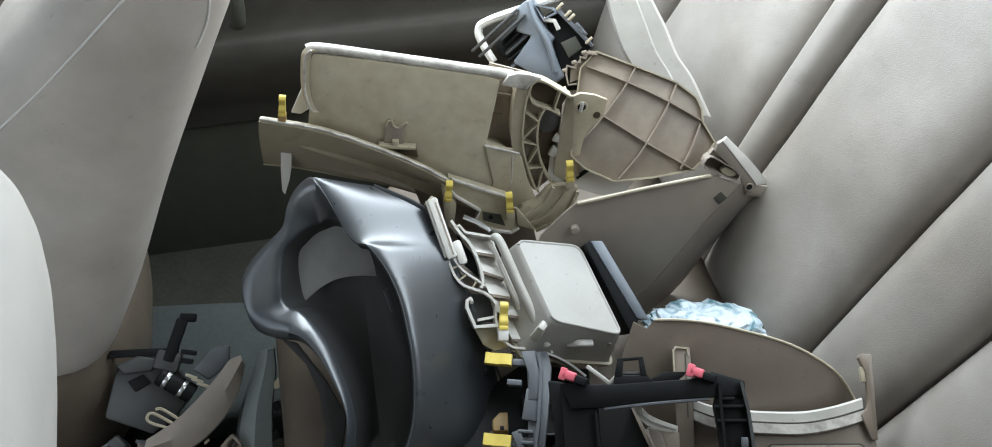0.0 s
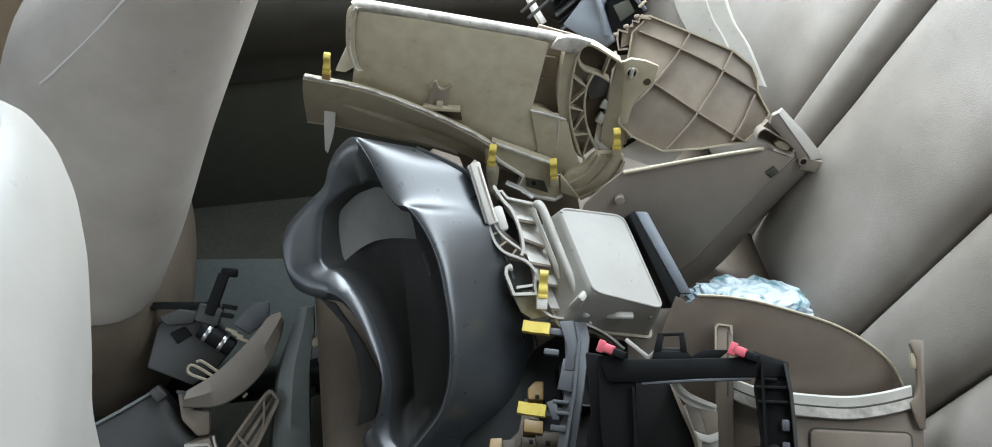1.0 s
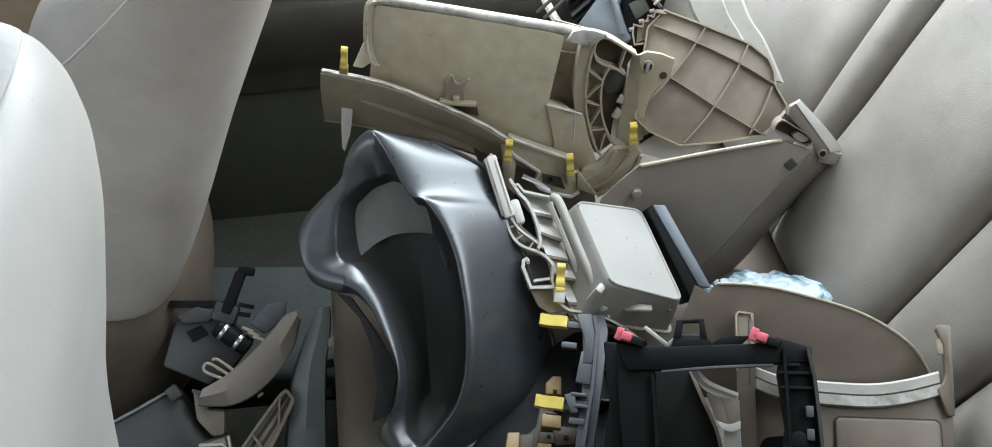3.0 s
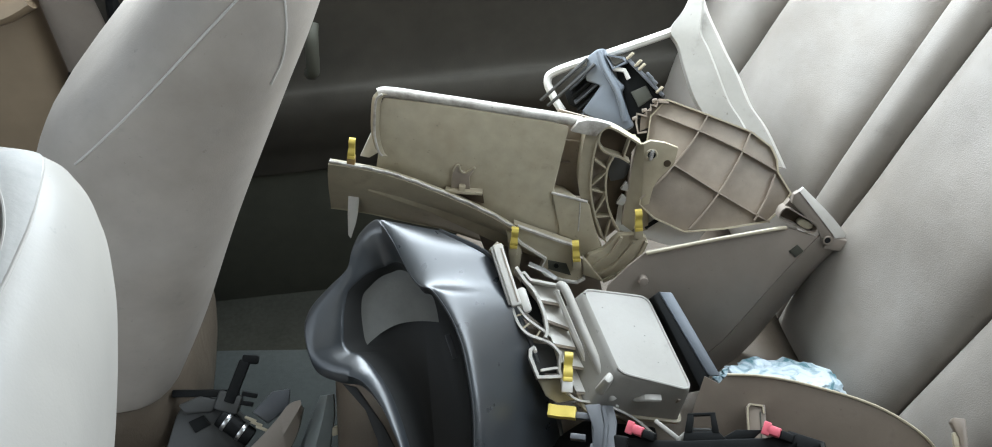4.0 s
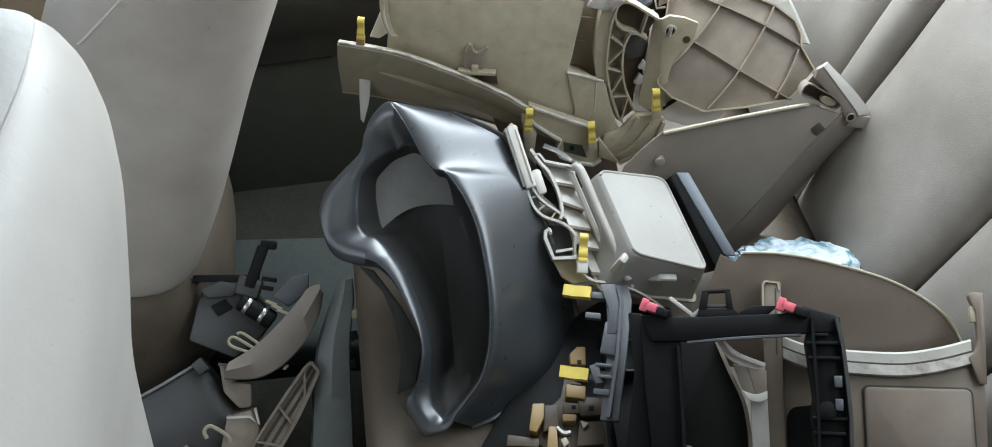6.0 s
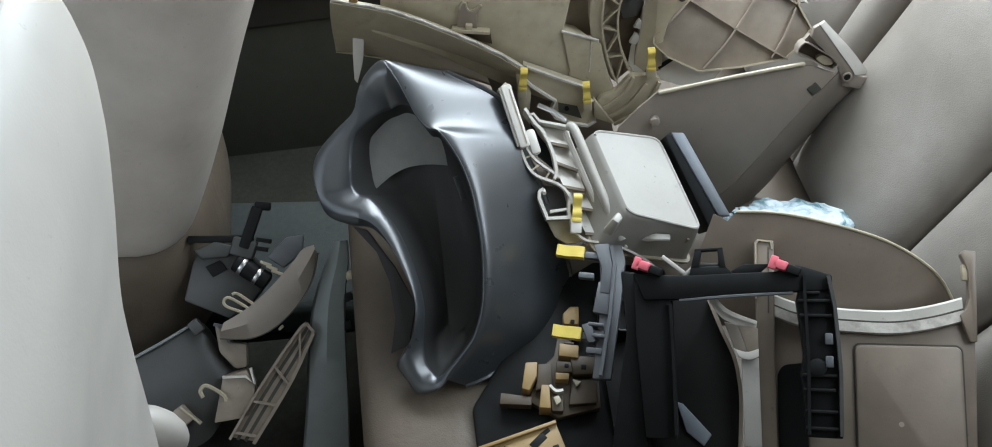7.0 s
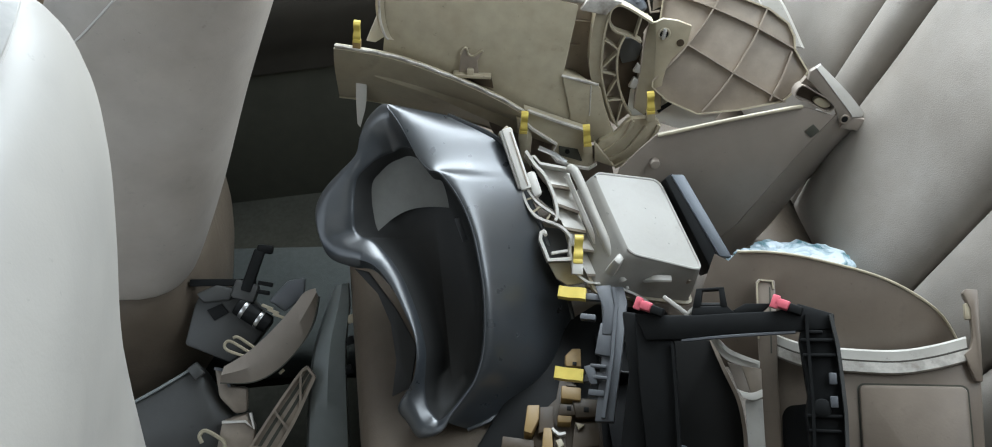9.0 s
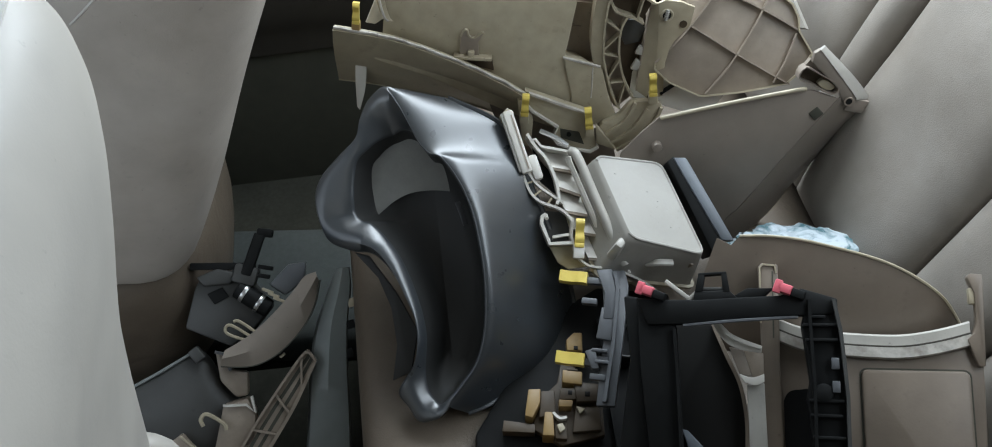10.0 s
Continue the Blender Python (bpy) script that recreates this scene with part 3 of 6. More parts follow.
# ---- pile on the bench: glove compartment housing ----
def glove_housing():
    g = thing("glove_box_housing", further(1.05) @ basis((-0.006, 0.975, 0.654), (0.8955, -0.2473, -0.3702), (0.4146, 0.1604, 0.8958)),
              "removed beige plastic glove box housing with yellow clips", "car trim")
    face = [(0.060, -0.01), (0.048, 0.045), (0.034, 0.085), (0.034, 0.104), (0.10, 0.121), (0.227, 0.150), (0.250, 0.152), (0.268, 0.066), (0.300, 0.070), (0.322, 0.014), (0.340, -0.03), (0.287, -0.03), (0.232, -0.03), (0.135, -0.02), (0.05, -0.02)]
    part("trough", plate(face, 0.0, -0.11, 0.006, shrink=(0.17, 0.0, 0.66)), PLASTIC, g)
    side = curve(((0.058, 0.034), (0.052, 0.038), (0.041, 0.056), (0.033, 0.080), (0.029, 0.099), (0.033, 0.108)), 6)
    part("end_lip", loft([[(x + 0.005, y + 0.001, 0.001), (x - 0.001, y, 0.003), (x - 0.0055, y - 0.001, -0.004), (x - 0.003, y, -0.016), (x + 0.005, y + 0.001, -0.010)] for x, y in side]), PLASTIC, g, "flat band round the open end")
    # Whiter edge puts the light along the lip into its colour.
    part("lip_edge", tube([(x - 0.0005, y, 0.0032) for x, y in side], 0.0016, 6), SCUFF, g)
    part("top_rim", tube(curve(((0.028, 0.104, -0.004), (0.040, 0.110, -0.006), (0.10, 0.124, -0.007), (0.227, 0.153, -0.007), (0.262, 0.159, -0.01)), 6), 0.0064, 10), SCUFF, g, "worn whitish rounded rim")
    up = curve(((0.001, 0.011), (0.069, 0.023), (0.139, 0.023), (0.200, 0.018), (0.240, 0.010)), 6)
    low = curve(((0.016, -0.058), (0.059, -0.048), (0.122, -0.039), (0.167, -0.032), (0.245, -0.03)), 6)
    rows, foot = [], []
    for a, b in zip(up, low):
        # the face leans in below the lip
        fall = [(a[0] + t * (b[0] - a[0]) - 0.1 * z, (a[1] - 0.012) + t * (b[1] - a[1] + 0.012) + 0.6 * z, z) for t, z in ((0.28, 0.009), (0.48, -0.002), (0.62, -0.013), (0.80, -0.031), (1.0, -0.050))]
        foot.append(fall[-1])
        rows.append([(a[0], a[1], 0.018), (a[0], a[1] - 0.002, 0.022)] + fall + [(b[0] + 0.005, b[1] - 0.032, -0.054), (fall[2][0], fall[2][1], -0.020), (a[0], a[1], 0.010)])
    part("flange", loft(rows), PLASTIC, g, "long curved mounting flange")
    part("flange_lip", tube([(x, y + 0.001 + 0.0006 * math.sin(x * 190), 0.020) for x, y in up], 0.0019, 6), SCUFF, g, "worn whitish flange edge")
    part("flange_foot", tube(foot, 0.0018, 6), PLASTIC, g)
    # ribbed hinge quadrant
    outer = curve(((0.286, 0.155), (0.288, 0.142), (0.295, 0.118), (0.308, 0.086), (0.327, 0.058), (0.346, 0.036), (0.358, 0.026)), 4)
    inner = curve(((0.314, 0.137), (0.3145, 0.119), (0.325, 0.093), (0.342, 0.068), (0.359, 0.051), (0.367, 0.046)), 4)
    band = curve(((0.271, 0.154), (0.273, 0.143), (0.280, 0.118), (0.292, 0.086), (0.311, 0.058), (0.332, 0.040), (0.350, 0.026)), 4)
    part("quadrant_rim", loft([[(*p, -0.036), (*p, -0.003), (*q, 0.000), (*q, -0.012)] for p, q in zip(band, outer)]), PLASTIC, g, "curved hinge rim")
    part("quadrant_rim", wall(outer, 0.0022, -0.011, 0.0025), PLASTIC, g)
    part("quadrant_rim", wall(inner, 0.0024, -0.011, 0.0025), PLASTIC, g)
    # Web browner than its ribs: the shade between them is in the colour.
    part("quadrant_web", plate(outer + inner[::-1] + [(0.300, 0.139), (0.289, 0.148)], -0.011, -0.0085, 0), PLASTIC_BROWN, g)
    for p, q in (((0.295, 0.124), (0.3145, 0.119)), ((0.316, 0.117), (0.306, 0.091)), ((0.309, 0.086), (0.328, 0.089)), ((0.329, 0.086), (0.327, 0.059)), ((0.330, 0.053), (0.346, 0.062)), ((0.349, 0.058), (0.355, 0.028))):
        part("rib", wall((p, q), 0.0018, -0.009, 0.0022), PLASTIC, g)
    pocket = curve(((0.335, 0.137), (0.322, 0.139), (0.312, 0.1385), (0.299, 0.139), (0.289, 0.148), (0.286, 0.160), (0.291, 0.168), (0.302, 0.169), (0.320, 0.166), (0.337, 0.163)), 4)
    part("quadrant_loop", wall(pocket, 0.0024, -0.014, 0.0025), PLASTIC, g, "rounded pocket wall")
    # Brown floor holds the shade inside the pocket.
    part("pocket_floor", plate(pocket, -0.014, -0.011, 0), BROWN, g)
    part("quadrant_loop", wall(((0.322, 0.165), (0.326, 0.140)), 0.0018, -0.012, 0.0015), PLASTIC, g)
    # Brown back plate stands for the dark depth of the quadrant.
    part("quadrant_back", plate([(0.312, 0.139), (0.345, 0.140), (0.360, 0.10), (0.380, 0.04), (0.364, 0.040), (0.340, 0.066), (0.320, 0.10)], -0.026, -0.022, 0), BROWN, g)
    part("inner_plate", plate([(0.318, 0.128), (0.330, 0.132), (0.346, 0.126), (0.346, 0.108), (0.332, 0.098), (0.322, 0.108)], -0.021, -0.017, 0.001), DARKGREY, g, "grey latch plate inside")
    for tab in ([(0.346, 0.095), (0.3475, 0.107), (0.355, 0.104), (0.356, 0.096)], [(0.350, 0.075), (0.351, 0.089), (0.360, 0.088), (0.359, 0.075)]):
        part("pale_tab", plate(tab, -0.016, -0.010, 0.0008), CREAM, g)
    part("quadrant_cap", plate([(0.252, 0.147), (0.255, 0.162), (0.263, 0.168), (0.276, 0.172), (0.295, 0.174), (0.288, 0.166), (0.284, 0.156), (0.283, 0.152)], -0.006, 0.0032, 0.002), SCUFF, g, "worn white corner cap")
    # Recess back and ribs are browner, their shade put into the colour.
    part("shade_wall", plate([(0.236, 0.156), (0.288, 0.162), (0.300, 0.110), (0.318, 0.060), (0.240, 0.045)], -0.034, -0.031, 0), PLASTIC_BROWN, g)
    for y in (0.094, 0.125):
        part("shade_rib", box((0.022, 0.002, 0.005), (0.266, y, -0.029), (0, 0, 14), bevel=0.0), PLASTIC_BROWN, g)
    part("step_plate", plate([(0.266, 0.064), (0.300, 0.068), (0.310, 0.069), (0.316, 0.066), (0.321, 0.059), (0.334, 0.042), (0.350, 0.024), (0.362, 0.012), (0.352, -0.006), (0.30, -0.004), (0.296, 0.02)], -0.006, 0.0030, 0.0016), PLASTIC, g)
    part("step_lip", tube(((0.265, 0.0645, 0.002), (0.300, 0.0690, 0.003), (0.311, 0.0695, 0.002)), 0.0018, 6), SCUFF, g)
    part("step_crease", tube(((0.303, 0.066, 0.003), (0.312, 0.044, 0.003), (0.318, 0.028, 0.003)), 0.0009, 6), SCUFF, g)
    # the upright bracket: a flat face and a strip that bends back from it
    crease = curve(((0.342, 0.157), (0.356, 0.128), (0.372, 0.092), (0.384, 0.066), (0.392, 0.031)), 4)
    edge = curve(((0.338, 0.152), (0.345, 0.126), (0.356, 0.092), (0.364, 0.066), (0.376, 0.031)), 4)
    p = part("bracket", plate(crease + [(0.401, 0.031), (0.404, 0.049), (0.394, 0.070), (0.384, 0.092), (0.380, 0.110), (0.381, 0.123), (0.389, 0.146), (0.383, 0.168), (0.365, 0.168), (0.348, 0.164)], -0.019, -0.014, 0.0010), PLASTIC, g, "upright bracket with two screw eyes")
    p.location = (-0.001, 0.007, 0.012)
    part("bracket_strip", loft([[(*q, -0.014), (*q, -0.018), (*e, -0.026), (*e, -0.022)] for q, e in zip(crease, edge)]), PLASTIC, p)
    part("bracket_edge", wall(edge, 0.003, -0.050, -0.022), PLASTIC_BROWN, p)
    part("screw_eye", rod(0.0062, 0.0014, (0.357, 0.148, -0.0138), seg=20), BROWN, p, "dark screw eye")
    ring_hole(p, (0.357, 0.148), 0.0062, PLASTIC, -0.0135)
    part("screw", rod(0.0021, 0.013, (0.3565, 0.1485, -0.0115), (90, 0, 14), seg=8, bevel=0.0005), STEEL, p, "small steel screw")
    for k in range(4):
        part("thread", rod(0.0028, 0.0009, (0.3565 + 0.0006 * (k - 1.5), 0.1485 - 0.0024 * (k - 1.5), -0.0115), (90, 0, 14), seg=8), STEEL, p)
    part("bore", rod(0.0045, 0.002, (0.380, 0.145, -0.0140), seg=14), BROWN, p)
    part("bore", rod(0.0022, 0.002, (0.386, 0.046, -0.0138), seg=10), BROWN, p)
    # Added panel that blocks light and the view of the bench behind.
    part("filler_panel", plate([(0.20, -0.030), (0.24, -0.034), (0.33, -0.03), (0.37, -0.02), (0.42, -0.09), (0.40, -0.16), (0.26, -0.10)], -0.036, -0.03, 0.001), TAUPE, g, "taupe filler panel added below to block light")
    part("white_strut", plate([(0.036, -0.045), (0.049, -0.040), (0.055, -0.066), (0.057, -0.080), (0.058, -0.104), (0.053, -0.100), (0.043, -0.070)], -0.024, -0.018, 0.001), PLASTIC_PALE, g, "short white strut below the flange")
    part("end_band", plate(curve([(0.342, -0.002), (0.376, -0.023), (0.389, -0.011), (0.402, 0.018), (0.403, 0.048), (0.394, 0.056), (0.372, 0.049), (0.363, 0.042), (0.356, 0.019)], 3, True), 0.002, 0.012, 0.001), PLASTIC, g, "curved end flange with three ridges")
    for line in (((0.353, -0.007), (0.367, 0.020), (0.368, 0.046)), ((0.364, -0.015), (0.379, 0.008), (0.386, 0.044)), ((0.375, -0.022), (0.391, -0.001), (0.401, 0.026), (0.400, 0.052))):
        part("ridge", wall(curve(line, 6), 0.0040, 0.010, 0.0165), PLASTIC, g)
    part("corner_gusset", plate([(0.334, 0.004), (0.374, -0.020), (0.346, -0.020)], 0.012, 0.020, 0.001), PLASTIC, g)
    shelf = [(0.236, 0.014), (0.315, 0.015), (0.334, -0.002), (0.349, -0.026), (0.342, -0.035), (0.301, -0.040), (0.292, -0.032), (0.292, -0.017), (0.255, -0.008), (0.248, -0.003)]
    part("clip_shelf", plate(shelf, 0.004, 0.0165, 0.0012), PLASTIC, g, "clip shelf with a stepped edge")
    part("shelf_edge", wall([(0.241, 0.0135), (0.278, 0.0135), (0.314, 0.0140), (0.333, -0.002)], 0.0026, 0.015, 0.0200), SCUFF, g, "worn upper edge")
    part("shelf_lip", wall([(0.247, -0.003), (0.255, -0.007), (0.292, -0.016), (0.292, -0.032), (0.301, -0.038), (0.324, -0.038), (0.344, -0.034), (0.350, -0.024)], 0.0030, 0.012, 0.0210), PLASTIC_PALE, g)
    # Dark plate on the shelf paints the shade of a recess.
    part("recess", plate([(0.296, -0.018), (0.320, -0.014), (0.333, -0.028), (0.302, -0.030)], 0.0162, 0.0172, 0), DOORDARK, g, "recess, its shade put in as a dark plate")
    part("recess_screw", rod(0.0030, 0.003, (0.309, -0.021, 0.018), seg=10), BLACK, g)
    part("clip_holder", plate([(0.231, 0.002), (0.241, 0.003), (0.260, -0.018), (0.271, -0.055), (0.260, -0.055), (0.244, -0.023)], 0.012, 0.020, 0.001), PLASTIC, g)
    clip(g, (0.0235, 0.026, 0.018), 14, size=0.82, base=TAN)
    for x, y, z, turn in ((0.245, -0.010, 0.028, 18), (0.326, 0.001, 0.026, 28), (0.381, 0.066, 0.018, 28)):
        clip(g, (x, y, z), turn, size=0.92, base=PLASTIC)
    horn = [(0.149, 0.020), (0.1425, 0.047), (0.1430, 0.055), (0.1465, 0.057), (0.1510, 0.051), (0.1575, 0.051), (0.1635, 0.060), (0.1660, 0.060), (0.1635, 0.047), (0.1720, 0.029)]
    t = part("tab", plate(horn, -0.002, 0.0045, 0.001), PLASTIC_BROWN, g, "forked locating tab")
    part("tab_edge", wall(curve(horn[1:8], 3), 0.0016, 0.001, 0.0056), PLASTIC, t)
    part("tab_block", box((0.008, 0.010, 0.008), (0.1605, 0.031, 0.007), (0, 0, 18), bevel=0.0015), PLASTIC, t)
    part("tab_base", plate([(0.142, 0.019), (0.186, 0.0335), (0.185, 0.037), (0.142, 0.024)], 0.0, 0.012, 0.0008), PLASTIC, t)
    # Brown plate on the face paints the shadow beneath the tab.
    part("gap", plate([(0.150, 0.022), (0.186, 0.034), (0.194, 0.020), (0.176, 0.018)], 0.0, 0.0035, 0), BROWN, t, "dark patch for the shade under the tab")
    part("white_tip", plate([(0.033, 0.016), (0.036, 0.051), (0.041, 0.053), (0.053, 0.030), (0.044, 0.018)], -0.02, -0.012, 0.001), PLASTIC_PALE, g)
    return g


glove_housing()


def ribbed_lid():
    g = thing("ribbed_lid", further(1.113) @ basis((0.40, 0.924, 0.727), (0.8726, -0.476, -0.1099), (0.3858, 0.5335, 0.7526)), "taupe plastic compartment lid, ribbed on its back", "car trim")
    out = [(-0.019, -0.026), (-0.007, -0.003), (0.043, -0.007), (0.094, -0.012), (0.120, -0.022), (0.131, -0.034), (0.136, -0.047), (0.157, -0.066), (0.150, -0.090), (0.142, -0.104), (0.10, -0.126), (0.058, -0.143), (0.02, -0.138), (0.0, -0.128), (-0.012, -0.07)]
    part("panel", plate(out, -0.004, 0.0, 0.001), PLASTIC_BROWN, g)
    part("backing", plate([(-0.03, -0.10), (0.09, -0.12), (0.07, -0.165), (-0.02, -0.165)], -0.02, -0.016, 0.001), PLASTIC_PALE, g)
    for x in (0.004, 0.022):
        part("backing_slot", box((0.005, 0.026, 0.003), (x, -0.143, -0.015), (0, 0, -40), bevel=0.0005), BLACK, g)
    part("edge_rib", wall(out, 0.0018, -0.004, 0.005, closed=True), PLASTIC, g)
    for line in (((-0.012, -0.022), (0.04, -0.027), (0.09, -0.035), (0.134, -0.046)), ((-0.012, -0.064), (0.03, -0.074), (0.08, -0.088), (0.145, -0.104)),
                 ((0.043, -0.007), (0.035, -0.04), (0.018, -0.085), (-0.002, -0.122)), ((0.094, -0.012), (0.090, -0.05), (0.078, -0.10), (0.062, -0.139)), ((0.134, -0.05), (0.133, -0.08), (0.128, -0.107))):
        part("rib", wall(curve(line, 6), 0.0017, 0.0, 0.0065), PLASTIC_BROWN, g)
    chain = [(-0.004, -0.006), (-0.016, -0.008), (-0.016, -0.014), (-0.023, -0.014), (-0.021, -0.020), (-0.026, -0.022), (-0.024, -0.028), (-0.035, -0.028), (-0.033, -0.038), (-0.027, -0.049), (-0.018, -0.045)]
    part("hinge_comb", wall(chain, 0.0022, -0.002, 0.007), PLASTIC_BROWN, g, "toothed hinge edge")
    part("hinge_web", plate([(-0.004, -0.002), (-0.016, -0.004), (-0.030, -0.030), (-0.026, -0.046), (-0.013, -0.036)], -0.004, -0.0005, 0), PLASTIC_BROWN, g)
    for x, y in ((-0.020, -0.008), (-0.028, -0.022), (-0.036, -0.034)):
        part("hinge_tooth", box((0.006, 0.004, 0.007), (x, y, 0.004), (0, 0, 30), bevel=0.001), PLASTIC_BROWN, g)
    return g


ribbed_lid()


def side_cover():
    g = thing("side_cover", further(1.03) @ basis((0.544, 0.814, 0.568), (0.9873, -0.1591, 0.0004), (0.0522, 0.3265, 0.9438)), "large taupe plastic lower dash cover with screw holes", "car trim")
    out = [(-0.185, 0.002), (-0.107, 0.016), (-0.03, 0.031), (-0.010, 0.029), (0.020, 0.018), (-0.012, -0.027), (-0.040, -0.069), (-0.060, -0.10), (-0.080, -0.13), (-0.11, -0.16), (-0.19, -0.17), (-0.235, -0.12), (-0.237, -0.075), (-0.230, -0.045), (-0.207, -0.019)]
    part("panel", plate(out, -0.004, 0.0, 0.001), TAUPE, g)
    # Paler than the cover: the edge's highlight is in its colour.
    part("rolled_edge", tube(curve(((-0.186, 0.0, 0.002), (-0.107, 0.017, 0.002), (-0.032, 0.031, 0.002), (-0.02, 0.031, 0)), 6), 0.0025, 8), PLASTIC, g)
    # the flange folds back along the lower edge
    fold = curve(((0.026, 0.020), (0.020, 0.017), (-0.012, -0.027), (-0.040, -0.069), (-0.060, -0.10), (-0.080, -0.13), (-0.11, -0.16)), 4)
    edge = curve(((0.066, 0.008, -0.015), (0.066, -0.004, -0.015), (0.046, -0.038, -0.03), (0.022, -0.088, -0.046), (0.003, -0.124, -0.052), (-0.019, -0.17, -0.058), (-0.056, -0.217, -0.058)), 4)
    part("return_flange", loft([[(*p, 0.0), ((p[0] + q[0]) / 2, (p[1] + q[1]) / 2, q[2] / 3), tuple(q), (q[0], q[1], q[2] - 0.004), (*p, -0.004)] for p, q in zip(fold, edge)]), TAUPE, g)
    b = part("end_bracket", plate([(-0.017, 0.075), (-0.011, 0.079), (0.038, 0.022), (0.041, 0.016), (0.037, 0.007), (0.028, 0.009), (0.018, 0.030), (-0.018, 0.064)], -0.006, 0.001, 0.001), TAUPE, g, "boxed end bracket")
    # the bracket's bent-over edge, coloured paler because it faces the light
    rows = [[(x, y, 0.002), (u, v, -0.010), (u, v, -0.014), (x, y, -0.004)] for x, y, u, v in curve(((-0.011, 0.079, -0.002, 0.079), (0.014, 0.050, 0.033, 0.046), (0.037, 0.023, 0.053, 0.024), (0.040, 0.017, 0.062, 0.013)), 5)]
    part("bracket_edge", loft(rows), STONE, b, "bent-over edge, coloured paler for the light on it")
    part("bracket_foot", plate([(0.036, 0.016), (0.041, 0.016), (0.061, 0.012), (0.066, 0.004), (0.066, -0.006), (0.030, 0.002)], -0.013, -0.002, 0.001), TAUPE, b)
    slot = curve(((-0.030, 0.045), (-0.024, 0.058), (-0.006, 0.049), (0.012, 0.039), (0.018, 0.031), (0.014, 0.025), (0.006, 0.026), (-0.012, 0.036)), 3, True)
    part("slot_rim", wall(slot, 0.0015, -0.012, 0.0015, closed=True), TAUPE, b)
    # Brown floor for the slot's shade, a paler block for its lit half.
    part("cavity", plate(slot, -0.014, -0.010, 0), BROWN, b)
    part("slot_lit_half", plate(curve(((-0.006, 0.036), (0.000, 0.041), (0.011, 0.036), (0.015, 0.031), (0.011, 0.028), (0.003, 0.029)), 3, True), -0.010, -0.003, 0.001), PLASTIC, b)
    part("bracket_web", plate([(-0.024, 0.058), (-0.018, 0.066), (0.018, 0.031), (0.012, 0.039)], -0.012, -0.005, 0), TAUPE, b)
    part("hole", box((0.0125, 0.0125, 0.003), (-0.003, 0.0, 0.0), (0, 0, 45), bevel=0.001), DOORDARK, g, "square dark hole")
    ring_hole(b, (0.031, 0.016), 0.0045, PLASTIC_BROWN, 0.0035)
    part("peg", rod(0.006, 0.012, (-0.188, -0.036, 0.003), seg=12, bevel=0.002), TAUPE, g)
    return g


side_cover()


def bezel_frame():
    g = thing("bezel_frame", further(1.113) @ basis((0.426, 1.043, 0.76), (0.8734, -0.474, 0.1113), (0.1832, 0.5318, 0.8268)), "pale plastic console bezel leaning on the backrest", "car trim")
    part("thin_bar", tube(curve(((-0.120, -0.125, 0), (-0.135, -0.106, 0), (-0.144, -0.087, 0), (-0.131, -0.073, 0), (-0.063, -0.045, 0), (0.001, -0.018, 0), (0.03, -0.004, 0)), 6), 0.0055, 8), PLASTIC_PALE, g)
    rows = [[(a, y, -0.006), (a + 0.004, y + 0.002, 0.008), ((a + b) / 2 + 0.008, y + 0.001, 0.012), ((a + b) / 2 + 0.010, y + 0.001, 0.007), (b - 0.004, y, 0.006), (b, y - 0.002, -0.008)]
            for a, b, y in curve(((0.024, 0.042, 0.030), (0.018, 0.050, 0.012), (0.004, 0.066, -0.014), (0.016, 0.078, -0.034), (0.027, 0.096, -0.061), (0.043, 0.115, -0.094), (0.062, 0.137, -0.12), (0.090, 0.165, -0.165)), 5)]
    part("broad_leg", loft(rows), CREAM, g, "broad pale bezel leg")
    return g


bezel_frame()


